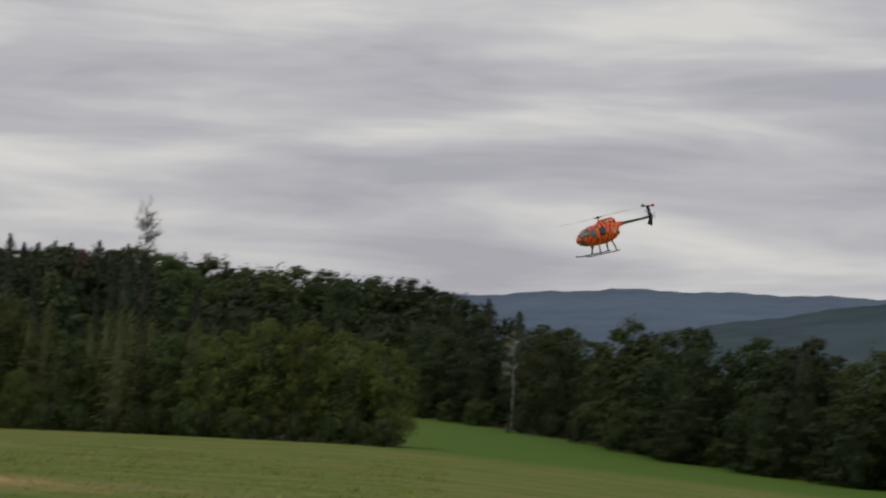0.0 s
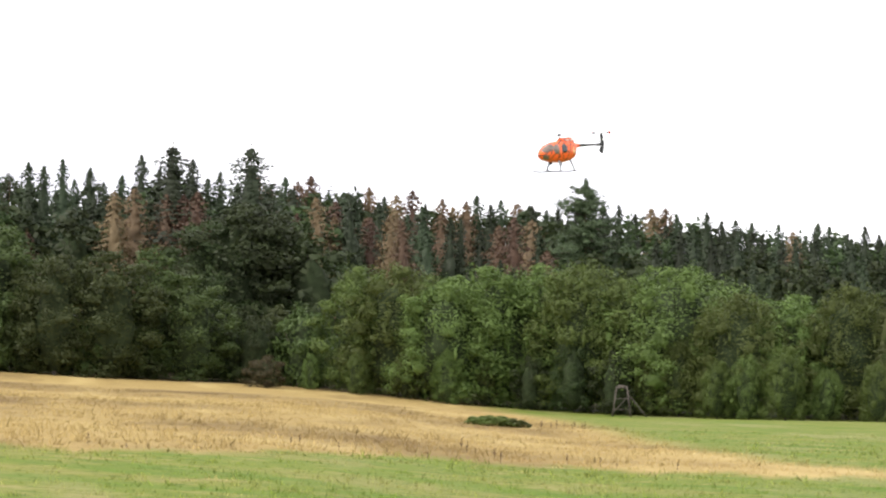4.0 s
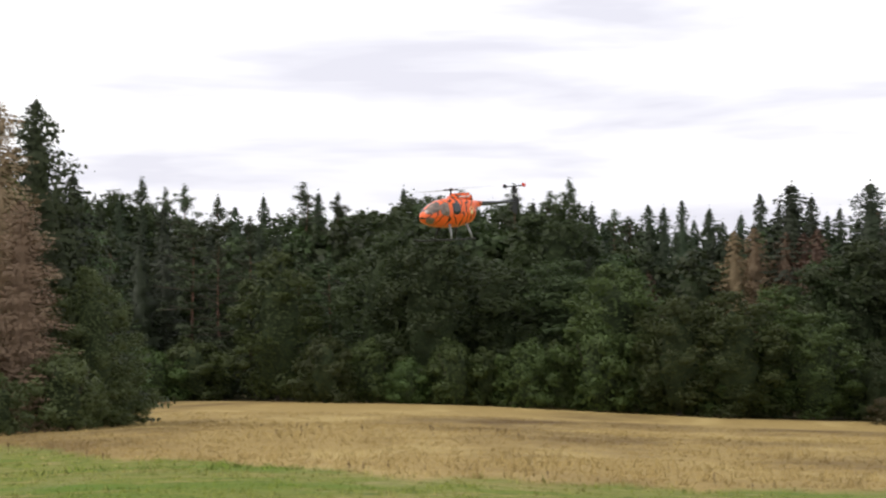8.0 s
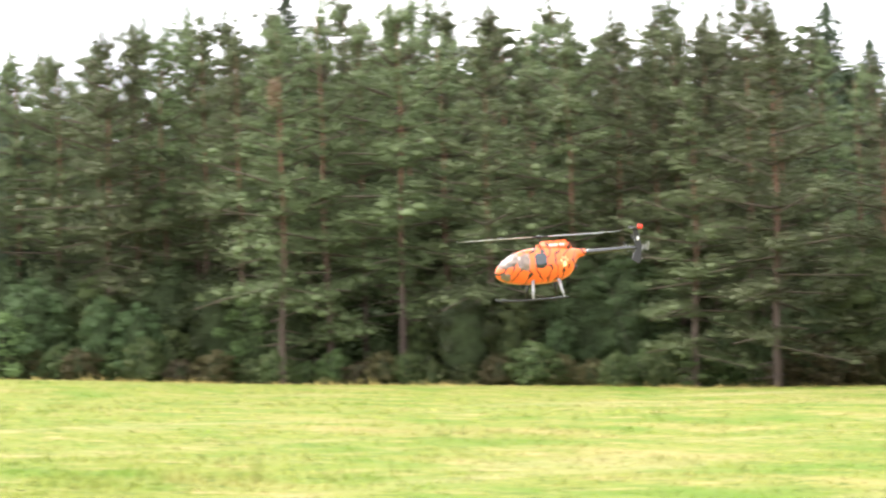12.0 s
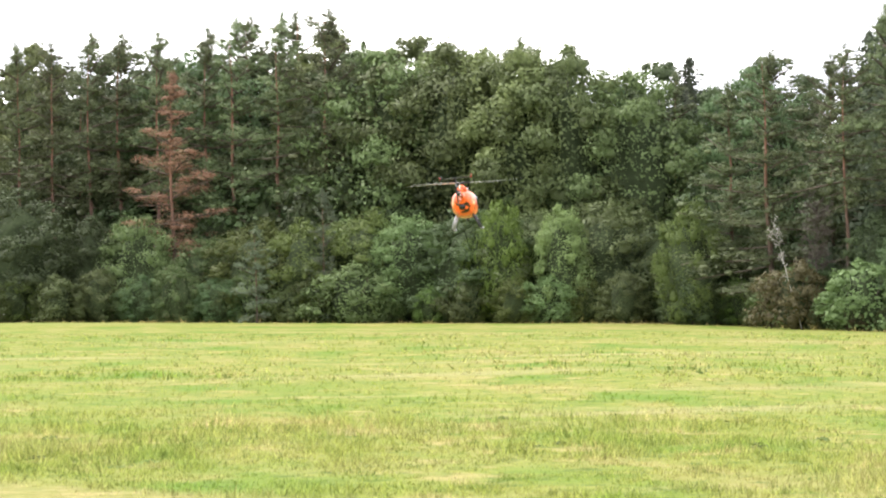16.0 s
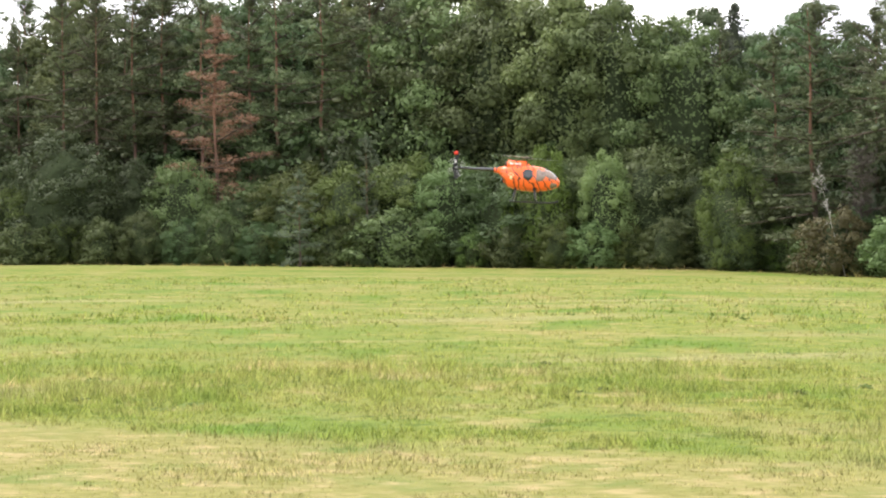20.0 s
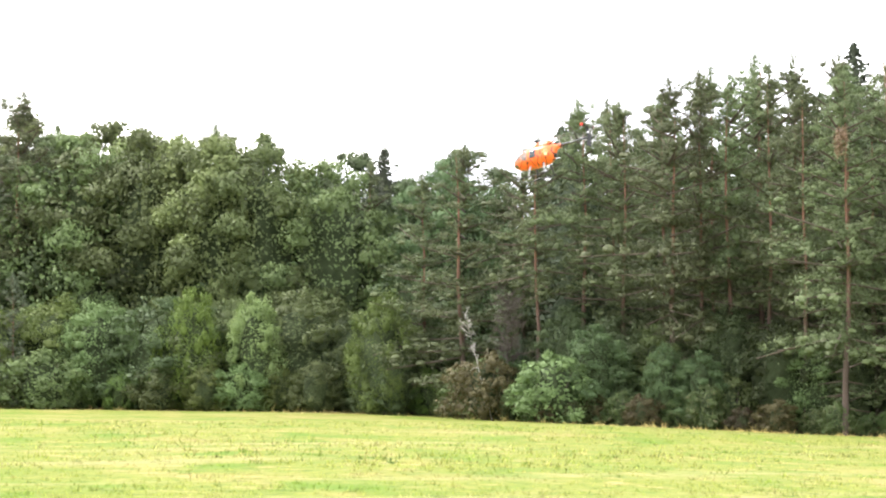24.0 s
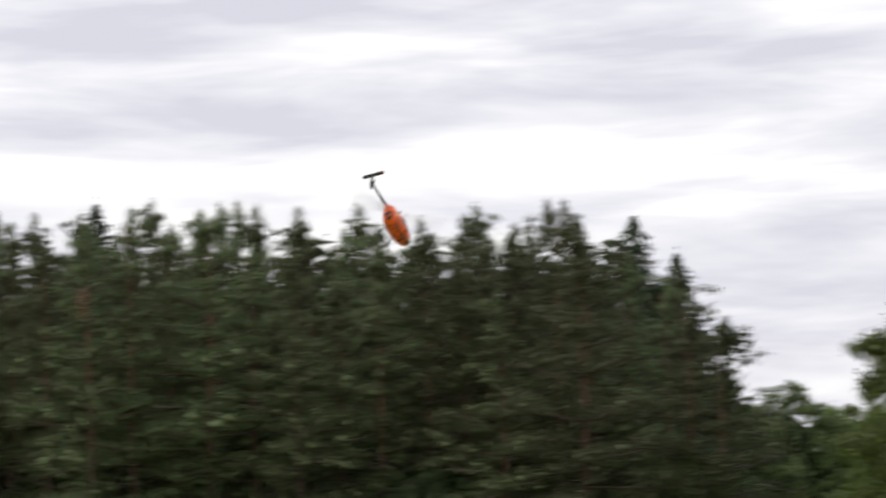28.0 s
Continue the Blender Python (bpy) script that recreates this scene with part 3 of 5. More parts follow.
def make_oak(seed, leaf="oak", rad=0.46, boughs=62, subs=10, leaves=100, size=0.0056, lobes=0.16, clump=0.27, name="oak", shoots=0):
    """Unit height; a broad, heavy crown nearly down to the grass."""
    rng = np.random.default_rng(seed)
    P, t = stem(rng, 1, 0.035, 0.75)
    t += limbs(rng, 11, 0.14, 0.55, 0.36, 0.014, 0.5)
    leafage, inner = broad_crown(rng, rad, 0.03, 0.93 if shoots else 1.0, boughs, subs, leaves, size, lobes, clump, 0.34, 0.58, 0.5)
    if shoots:
        leafage = join([leafage, spires(rng, rad * 0.75, 0.1, 1.0, shoots, leaves // 2, size)])
    return plant(name, t, BARK, (leafage, inner), LEAF[leaf])


def make_broad(seed, leaf="wood", rad=0.30, boughs=26, subs=7, leaves=62, size=0.0074, z0=0.0, name="broadleaf_tree", lobes=0.2, clump=0.38, flat=0.66, belly=0.36):
    rng = np.random.default_rng(seed)
    P, t = stem(rng, 1, 0.016, 0.85)
    t += limbs(rng, 8, 0.2, 0.75, rad * 0.7, 0.007, 0.8)
    leafage, inner = broad_crown(rng, rad, z0, 0.96, boughs, subs, leaves, size, lobes, clump, belly, flat)
    return plant(name, t, BARK, (join([leafage, spires(rng, rad * 0.8, z0 + 0.1, 1.0, 9, leaves, size)]), inner), LEAF[leaf])


def make_poplar(seed, leaf="poplar", rad=0.27, boughs=24, subs=6, leaves=74, size=0.0078, name="aspen", shoots=30, flat=1.0, belly=0.4):
    """Rounded crown leafy to the ground, with feathery shoots standing out above."""
    rng = np.random.default_rng(seed)
    P, t = stem(rng, 1, 0.012, 0.8)
    t += limbs(rng, 7, 0.1, 0.6, rad * 0.7, 0.006, 1.3)
    low = broad_crown(rng, rad, 0.0, 0.96, boughs, subs, leaves, size, 0.2, 0.36, belly, flat, 0.45, 0.15)
    return plant(name, t, BARK, (join([low[0], spires(rng, rad, 0.1, 1.0, shoots, leaves, size)]), low[1]), LEAF[leaf])


def make_spruce(seed, leaf="spruce", rad=0.17, whorls=240, size=0.0148, sparse=1.0, name="spruce", full=0.62):
    rng = np.random.default_rng(seed)
    P, t = stem(rng, 1, 0.012, 0.99, 0.004)
    return plant(name, t, BARK, spruce_crown(rng, 1, rad, whorls, size, sparse=sparse, full=full), LEAF[leaf])


def make_pine(seed, bare=0.38, rad=0.17, boughs=46, leaves=78, size=0.0055, leaf="pine", name="scots_pine", shape="ogive", thick=0.5, body=0.34, pads=4.8):
    rng = np.random.default_rng(seed)
    P, t = stem(rng, 1, 0.0098, 0.96, 0.014)
    plan = pine_plan(rng, 1, rad, boughs, bare, shape)
    for z, a, ln, rise in plan:
        t.append(tube([(0, 0, z), (math.cos(a) * ln, math.sin(a) * ln, z + rise)], [0.0036, 0.0016], 4))
    for i in range(14):
        a, z = rng.uniform(0, 6.28), bare * rng.uniform(0.3, 1.05)
        ln = rng.uniform(0.03, 0.09)
        t.append(tube([(0, 0, z), (math.cos(a) * ln, math.sin(a) * ln, z - 0.15 * ln)], [0.0025, 0.0008], 3))
    return plant(name, t, PINE_BARK, pine_crown(rng, plan, 1, rad, leaves, size, thick, body, pads), LEAF[leaf], limb=PINE_LIMB)


def make_shrub(seed, leaf="shrub", boughs=15, subs=5, leaves=34, size=0.024, rad=0.62, name="shrub", flat=0.7):
    rng = np.random.default_rng(seed)
    t = [tube([(0, 0, -0.1), (math.cos(k) * 0.14, math.sin(k) * 0.14, 0.35), (math.cos(k) * 0.34, math.sin(k) * 0.34, 0.78)], [0.025, 0.016, 0.005], 4) for k in (0.2, 1.5, 2.7, 3.9, 5.2)]
    return plant(name, t, BARK, broad_crown(rng, rad, 0.0, 1.0, boughs, subs, leaves, size, 0.2, 0.4, 0.3, flat), LEAF[leaf])


def make_bare(seed, name="dead_tree", bark=None, twigs=90, sweep=1.5):
    rng = np.random.default_rng(seed)
    P, t = stem(rng, 1, 0.009, 0.98, 0.012)
    for i in range(twigs):
        z, a, ln = rng.uniform(0.45, 0.97), rng.uniform(0, 6.28), rng.uniform(0.04, 0.11) * sweep
        e = np.array((math.cos(a) * ln, math.sin(a) * ln, z + ln * rng.uniform(0.1, 0.8)))
        t.append(tube([(0, 0, z), e], [0.003, 0.0012], 4))
        for k in range(7):
            s = e * rng.uniform(0.4, 1.0)
            s[2] = z + (e[2] - z) * s[0] / (e[0] + 1e-9)
            t.append(tube([s, s + rng.normal(0, 0.025, 3)], [0.0026, 0.0014], 3))
    return plant(name, t, bark or BARK, None, None, limb=bark or BARK)


MAKERS = {
    "oak": [lambda: make_oak(11), lambda: make_oak(12)],
    "tall_oak": [lambda: make_oak(21, "oak", 0.3, 40, 9, 110, 0.0056, 0.3, 0.32, shoots=26), lambda: make_oak(22, "oak", 0.26, 38, 9, 110, 0.0056, 0.35, 0.34, shoots=26)],
    "broad": [lambda s=s: make_broad(30 + s, "wood", 0.27 + 0.03 * s) for s in range(4)],
    "dark": [lambda s=s: make_broad(40 + s, "dark", 0.28 + 0.03 * s) for s in range(3)],
    "far_broad": [lambda s=s: make_broad(34 + s, "far_wood", 0.30 + 0.03 * s, 22, 6, 46, 0.0098) for s in range(3)],
    "far_dark": [lambda s=s: make_broad(44 + s, "far_dark", 0.30 + 0.03 * s, 22, 6, 46, 0.0098) for s in range(3)],
    "birch": [lambda s=s: make_broad(50 + s, "birch", 0.22 + 0.03 * s, 30, 7, 60, 0.007, 0.05, "birch", 0.3, 0.36, 1.0, 0.42) for s in range(3)],
    "poplar": [lambda s=s: make_poplar(60 + s, rad=0.30 + 0.03 * s) for s in range(4)],
    "willow": [lambda s=s: make_poplar(70 + s, "willow", 0.46, 26, 6, 40, 0.0105, "willow", 14, 0.8) for s in range(2)],
    "spruce": [lambda s=s: make_spruce(80 + s, rad=0.22 + 0.03 * s, size=0.0118, full=0.75) for s in range(4)],
    "near_spruce": [lambda s=s: make_spruce(84 + s, "spruce", 0.22 + 0.04 * s, 420, 0.0095, 1.0) for s in range(2)],
    "larch": [lambda s=s: make_spruce(184 + s, "olive", 0.34 + 0.03 * s, 220, 0.012, 0.9, "larch") for s in range(3)],
    "blue_pine": [lambda s=s: make_pine(190 + s, 0.03, 0.28, 36, 50, 0.0095, "bluish", "young_pine", thick=0.55) for s in range(2)],
    "fresh": [lambda: make_poplar(195, "fresh", 0.46, 24, 6, 56, 0.0091, "hazel", 12, 0.8)],
    "pale": [lambda: make_poplar(196, "birch", 0.34, 24, 6, 56, 0.0091, "birch", 16, 1.0)],
    "wide_spruce": [lambda: make_spruce(88, "dark", 0.40, 420, 0.013, 1.0)],
    "wide_dead": [lambda: make_spruce(89, "tan", 0.235, 620, 0.0075, 1.0, "dead_spruce", 0.34)],
    "dead_spruce": [lambda s=s: make_spruce(90 + s, "brown", 0.30 + 0.03 * s, 240, 0.0125, 0.9, "dead_spruce", 0.62) for s in range(3)],
    "rusty": [lambda: make_pine(96, 0.14, 0.27, 38, 84, 0.0058, "rust", "dead_pine", "spent", 0.4, 0.0, 5.4)],
    "pine": [lambda s=s: make_pine(100 + s, (0.08, 0.15, 0.22, 0.28)[s], 0.21 + 0.014 * s) for s in range(4)],
    "far_pine": [lambda s=s: make_pine(112 + s, 0.15, 0.22 + 0.03 * s, 36, 34, 0.0088, "far_pine") for s in range(2)],
    "red_pine": [lambda s=s: make_pine(105 + s, (0.38, 0.46, 0.42)[s], 0.19 + 0.015 * s, 32) for s in range(3)],
    "dome_pine": [lambda: make_pine(110, 0.54, 0.165, 60, 40, 0.0095, "far_pine", "scots_pine", "dome", 0.45, 0.5, 6.0)],
    "shrub": [lambda s=s: make_shrub(120 + s) for s in range(3)],
    "far_shrub": [lambda s=s: make_shrub(135 + s, "far_wood", 14, 5, 40, 0.024) for s in range(2)],
    "far_hazel": [lambda s=s: make_poplar(165 + s, "far_dark", 0.44, 18, 5, 40, 0.0115, "hazel", 10, 0.8) for s in range(2)],
    "greenshrub": [lambda s=s: make_shrub(130 + s, "wood") for s in range(3)],
    "thicket": [lambda s=s: make_shrub(140 + s, "thicket", 15, 5, 36, 0.024, 0.7, "thicket") for s in range(2)],
    "olive_bush": [lambda s=s: make_shrub(145 + s, "olive", 18, 5, 50, 0.019, 0.62, "bush") for s in range(2)],
    "bramble": [lambda s=s: make_shrub(225 + s, "willow", 15, 5, 36, 0.04, 0.7, "bramble") for s in range(2)],
    "bare": [lambda: make_bare(150)],
    "white": [lambda: make_bare(151, "dead_birch", WHITE_BARK, 18, 1.6)],
    "hazel": [lambda s=s: make_poplar(160 + s, ("wood", "shrub", "dark")[s], 0.44, 24, 6, 56, 0.0091, "hazel", 10, 0.8) for s in range(3)],
    "fill": [lambda s=s: make_broad(170 + s, "far_dark", 0.34, 14, 4, 13, 0.02, name="understorey_tree") for s in range(2)],
}
LABELS = {
    "oak": ("broad old oak with a dense green crown", "oak"), "tall_oak": ("tall oak with an open green crown", "oak"),
    "broad": ("green broadleaf tree at the edge of the wood", "tree"), "dark": ("dark green broadleaf tree in the wood", "tree"),
    "far_broad": ("green broadleaf tree at the edge of the wood", "tree"), "far_dark": ("dark green broadleaf tree in the wood", "tree"),
    "birch": ("pale green birch in the wood", "birch"), "poplar": ("light green aspen leafy to the ground", "aspen"),
    "willow": ("rounded yellow-green willow at the field edge", "willow"), "spruce": ("dark green pointed spruce in the wood", "spruce"),
    "wide_spruce": ("wide old spruce green to the ground", "spruce"), "wide_dead": ("large dead brown spruce beside the oaks", "dead spruce"),
    "dead_spruce": ("dead brown spruce with dry needles", "dead spruce"), "rusty": ("dead pine with rust-red dry needles", "dead pine"),
    "pine": ("tall Scots pine with reddish trunk and tufted crown", "pine"), "shrub": ("low grey-green shrub at the wood edge", "shrub"),
    "far_shrub": ("dense green shrub at the wood edge", "shrub"), "far_hazel": ("dark leafy hazel at the wood edge", "hazel"),
    "greenshrub": ("dense green shrub at the wood edge", "shrub"), "thicket": ("brownish thicket of dry twigs", "thicket"),
    "olive_bush": ("rounded olive-green bush before the oak", "bush"),
    "bramble": ("low brownish-green bramble mound in the straw", "bramble"),
    "bare": ("thin bare dead tree above the wood", "dead tree"), "white": ("bleached dead birch with bare branches", "dead tree"),
    "far_pine": ("dark Scots pine in the far wood", "pine"),
    "red_pine": ("tall Scots pine with a bare reddish trunk", "pine"),
    "dome_pine": ("solitary pine with a broad dark crown above the wood", "pine"),
    "fill": ("dark shaded tree deep in the wood", "tree"),
    "near_spruce": ("dark green pointed spruce in the wood", "spruce"), "larch": ("young olive-green larch before the wood", "larch"),
    "blue_pine": ("young bluish pine in the hedge", "pine"), "fresh": ("fresh green hazel at the wood edge", "hazel"),
    "pale": ("pale green young birch in the hedge", "birch"),
    "hazel": ("leafy green hazel at the wood edge", "hazel"),
}
GROUPS = {k: v[1] + "s of the woods" for k, v in LABELS.items()}
FIRST = {}
PICK = np.random.default_rng(5)


def grow(kind, az, r, height, wide=1.0, variant=None, label="", lean=0.0, turn=None):
    """One plant of a kind, at an azimuth and distance, of that height in metres."""
    pick = int(PICK.integers(len(MAKERS[kind]))) if variant is None else variant
    spin = float(PICK.uniform(0, 360))
    turn = spin if turn is None else turn
    s = Vector((height * wide, height * wide, height))
    m = Matrix.Translation(spot(az, r)) @ pose(0, 0, 0, lean, 0, turn)
    if (kind, pick) not in FIRST:
        ob = FIRST[kind, pick] = MAKERS[kind][pick]()
        ob.matrix_basis = m @ Matrix.Diagonal((*s, 1))
    else:
        first = FIRST[kind, pick]
        f = first.scale
        ob = copy_thing(first, m @ Matrix.Diagonal((s.x / f.x, s.y / f.y, s.z / f.z, 1)))
    return tagged(ob, label or LABELS[kind][0], LABELS[kind][1], GROUPS[kind])


def up_to(az, r, el):
    """The height of a plant at (az, r) whose top stands at that elevation."""
    return 1.6 + r * math.tan(radians(el)) - float(ground_z(az, r))


def row(kinds, az0, az1, step, r, tops, rough=0.12, deep=3.0, wide=1.0, low=0.0, seed=1):
    """Plants side by side along the wood: kinds picked by weight, tops along a skyline of (azimuth, elevation)."""
    rng = np.random.default_rng(seed)
    names = [k for k in kinds for _ in range(kinds[k])]
    ta, te = [p[0] for p in tops], [p[1] for p in tops]
    az = az0
    while az < az1:
        dist = (r(az) if callable(r) else r) + rng.uniform(-0.5, 1) * deep
        h = up_to(az, dist, float(np.interp(az, ta, te)))
        grow(names[int(rng.integers(len(names)))], az, dist, max(1.0, h * (1 - low * rng.uniform(0, 1) + rng.normal(0, rough * 0.4))), wide * rng.uniform(0.88, 1.15))
        az += step * rng.uniform(0.7, 1.3)


# ---------------------------------------------------------------- the woods, from the valley round to the far side
# hills beyond the valley
def hill(name, az0, az1, r, tops, colour, label):
    az = np.arange(az0, az1, 0.25)
    el = np.interp(az, [p[0] for p in tops], [p[1] for p in tops]) + 0.02 * np.sin(az * 3.1) + 0.012 * np.sin(az * 9.7)
    rows_of = []
    for back, k in ((0.72, 0.0), (0.8, 0.25), (0.9, 0.72), (1.0, 1.0), (1.15, 0.9), (1.25, 0.0)):
        a = np.radians(az)
        top = 1.6 + r * np.tan(np.radians(el))
        z = -40 + (top + 40) * k
        rows_of.append(np.stack([-np.sin(a) * r * back, np.cos(a) * r * back, z], 1))
    V = np.concatenate(rows_of)
    n = len(az)
    F = [(j * n + i, j * n + i + 1, (j + 1) * n + i + 1, (j + 1) * n + i) for j in range(5) for i in range(n - 1)]
    ob = new(name, mesh_from(name, V, np.array(F)[:, ::-1], [colour], True))
    return tagged(ob, label, "hill", kind="structure")


# Haze of distance is painted into both hill colours, bluest on the far one.
HAZED_WOODS = plain("far_hill_haze_tint", (0.115, 0.15, 0.20), 1.0, 0, 0.2, 0.02, 0.0)
NEAR_HAZED_WOODS = plain("wooded_hill", (0.065, 0.09, 0.10), 1.0, 0, 0.25, 0.03, 0.0)
hill("hill", -75, -6, 3600, [(-75, 0.6), (-40, 1.4), (-24.9, 1.1), (-21.8, 1.10), (-19.3, 1.10), (-16.7, 0.88), (-10, 0.6), (-6, 0.3)], HAZED_WOODS, "distant wooded hills with blue haze in their colour")
hill("hill", -80, -20, 1900, [(-80, 1.5), (-40, 1.8), (-30, 1.45), (-25, 1.03), (-22.2, 0.55), (-20, 0.2)], NEAR_HAZED_WOODS, "nearer dark wooded hillside")

# right-hand end: field edge falling to the valley
BACK_R = [(a, e + (0.14 if a > -5 else 0.0)) for a, e in [(-20, 0.20), (-17.7, 0.49), (-16.9, 0.69), (-16.0, 1.15), (-13.8, 1.39), (-11.5, 1.49), (-9, 1.63), (-6.2, 1.79), (-3.6, 1.91), (-2.2, 2.03), (0.6, 2.11), (1.8, 2.15), (2.7, 2.13), (4.1, 2.43), (5.2, 2.51), (6.5, 2.58)]]
row({"far_dark": 3, "far_broad": 2}, -30, -15.6, 1.25, edge_of_wood, [(-30, 0.4), (-25, 0.28), (-22.1, 0.3), (-20.1, 0.62), (-17.8, 0.25), (-15.2, 0.33)], 0.1, 5, 1.25, 0.05, 11)
row({"far_broad": 3, "far_dark": 1}, -30, -19, 1.5, lambda a: edge_of_wood(a) - 7, [(-30, -0.3), (-25, -0.6), (-22, -0.9), (-19, -1.0)], 0.15, 3, 1.3, 0.2, 12)
row({"far_dark": 3, "far_broad": 2, "spruce": 1}, -18.3, -8, 0.75, 290, BACK_R, 0.06, 12, 1.3, 0.04, 13)
row({"fill": 2, "spruce": 2}, -16, -7, 0.8, 272, [(-18, 0.0), (-15, 0.7), (-11, 0.9), (-7, 1.1)], 0.12, 6, 1.3, 0.1, 14)
row({"fill": 1}, -30, -15.3, 0.9, lambda a: edge_of_wood(a) + 7, [(-30, 0.1), (-25, 0.0), (-22.1, 0.0), (-20.1, 0.3), (-17.8, 0.0), (-15.2, 0.1)], 0.08, 3, 1.2, 0.1, 20)
row({"far_shrub": 2, "far_hazel": 2}, -30, -15.3, 0.75, lambda a: edge_of_wood(a) - 6, [(-30, -1.9), (-25, -2.0), (-15, -1.1)], 0.2, 3, 1.0, 0.3, 19)
grow("white", -17.25, 246, up_to(-17.25, 246, 0.1), 0.8)
grow("bare", -9.5, 262, up_to(-9.5, 262, 2.35), 0.5)
row({"fill": 1}, -18.5, -6, 0.6, 302, [(a, e - 0.12) for a, e in BACK_R], 0.03, 4, 1.2, 0.04, 30)
# thicket in front of it, ending in a rounded willow corner
row({"larch": 4, "far_broad": 1}, -10.5, -6.6, 0.5, lambda a: edge_of_wood(a) + 1, [(-11, 0.15), (-9.2, 0.2), (-8.2, 0.1), (-7, 0.15)], 0.12, 4, 1.0, 0.12, 15)
row({"larch": 2, "spruce": 2}, -11, -6.6, 0.5, lambda a: edge_of_wood(a) + 9, [(-11, 0.3), (-7, 0.3)], 0.1, 4, 1.0, 0.1, 16)
row({"willow": 3, "far_broad": 1}, -14.5, -10.8, 0.85, 176, [(-15, -0.1), (-14.2, 0.2), (-13.3, 0.33), (-11.5, 0.15), (-10.8, 0.1)], 0.08, 3, 0.95, 0.08, 17)
row({"far_shrub": 2, "far_hazel": 2}, -14.6, -7, 0.6, 171, [(-15, -1.6), (-7, -1.5)], 0.2, 2, 0.9, 0.3, 18)

# aspen hedge with the raised hide, conifers behind
row({"poplar": 1}, -6.4, 4.6, 1.05, lambda a: edge_of_wood(a) - 1, [(-7.2, 0.3), (-6.7, 0.7), (-5.9, 0.98), (-5.1, 0.35), (-3.8, 0.68), (-2.9, 0.98), (-1.8, 0.85), (-0.6, 1.08), (1.0, 1.04), (1.7, 0.68), (3.1, 1.05), (4.4, 0.8), (4.8, 0.4)], 0.05, 3, 1.25, 0.03, 21)
row({"poplar": 2, "far_hazel": 1}, -7.0, 4.8, 0.8, lambda a: edge_of_wood(a) - 5, [(-7, -0.9), (-3, -0.6), (4.8, -0.9)], 0.2, 2, 0.85, 0.25, 22)
row({"spruce": 9, "dead_spruce": 1}, -9.5, 0.5, 0.30, 262, BACK_R, 0.05, 10, 1.0, 0.07, 23)
row({"spruce": 4, "fill": 1}, -9.5, 0.5, 0.33, 250, [(a, e - 0.25) for a, e in BACK_R], 0.07, 8, 1.1, 0.1, 26)
row({"dead_spruce": 5, "spruce": 3}, 0.2, 6.2, 0.30, 262, BACK_R, 0.05, 10, 1.0, 0.07, 24)
row({"dead_spruce": 5, "spruce": 2}, 0.2, 6.2, 0.33, 250, [(a, e - 0.3) for a, e in BACK_R], 0.07, 8, 1.1, 0.1, 27)
row({"spruce": 8, "dead_spruce": 1, "fill": 2}, -9.5, 5.5, 0.5, 238, [(-8.5, 1.0), (-4, 1.15), (0, 1.35), (5.5, 1.6)], 0.14, 8, 1.1, 0.15, 25)
grow("dome_pine", -0.92, 248, up_to(-0.92, 248, 2.66), 1.0)
row({"dead_spruce": 5, "spruce": 1}, 2.9, 5.2, 0.36, 236, [(2.9, 1.9), (4.2, 2.3), (5.2, 2.3)], 0.06, 5, 1.0, 0.1, 29)
row({"fill": 1}, -9.5, 6, 0.5, 268, [(a, e - 0.1) for a, e in BACK_R], 0.04, 4, 1.0, 0.05, 28)

# the wood across the straw field
row({"far_shrub": 2, "far_hazel": 2}, 4.6, 7.0, 0.5, 198, [(4.6, -0.3), (5.2, -0.1), (6.4, -0.2), (7, 0.1)], 0.15, 3, 0.9, 0.15, 31)
grow("thicket", 5.7, 190, 2.2)
row({"far_dark": 2, "fill": 1}, 4.8, 7.3, 0.5, 216, [(4.7, 1.4), (5.4, 2.1), (6.1, 2.4), (6.8, 2.1), (7.3, 1.5)], 0.04, 3, 1.3, 0.02, 32)
row({"far_broad": 2, "poplar": 1}, 7.3, 11.6, 0.95, 197, [(7.0, 0.5), (7.8, 1.1), (9.2, 1.15), (10.3, 1.15), (11.2, 0.95)], 0.06, 3, 1.25, 0.05, 33)
row({"far_broad": 1, "far_dark": 2}, 11.4, 17.4, 1.05, 203, [(11, 1.6), (12.4, 2.0), (14.2, 2.0), (15.2, 2.5), (16.2, 2.45), (17.4, 1.9)], 0.06, 4, 1.3, 0.05, 34)
row({"far_shrub": 2, "far_broad": 1}, 8, 17.5, 0.8, 197, [(8, -0.4), (12, 0.2), (17.5, 0.1)], 0.2, 2, 0.9, 0.25, 35)
grow("far_broad", 18.45, 203, up_to(18.45, 203, 2.0), 1.1, 0)
row({"spruce": 2, "far_pine": 3, "far_dark": 2}, 17.4, 24, 0.6, 214, [(17.4, 2.3), (19.3, 2.4), (24, 2.7)], 0.1, 6, 1.25, 0.12, 36)
row({"far_shrub": 1, "fill": 2}, 17.8, 23, 0.8, 206, [(17.8, 0.2), (23, 0.3)], 0.2, 3, 1.2, 0.3, 37)
SKY_M = [(a, e + 0.16) for a, e in [(5, 2.4), (6.9, 2.6), (7.2, 2.7), (8.9, 2.7), (10.8, 2.6), (11.7, 2.75), (12.6, 3.1), (14.3, 3.02), (15.5, 3.08), (17.6, 3.03), (19.3, 2.72), (20.3, 3.08), (21.4, 3.2), (22.6, 3.15), (27, 3.2)]]
row({"spruce": 5, "far_pine": 1, "dead_spruce": 1}, 5.2, 11.6, 0.33, 240, SKY_M, 0.08, 8, 1.05, 0.08, 38)
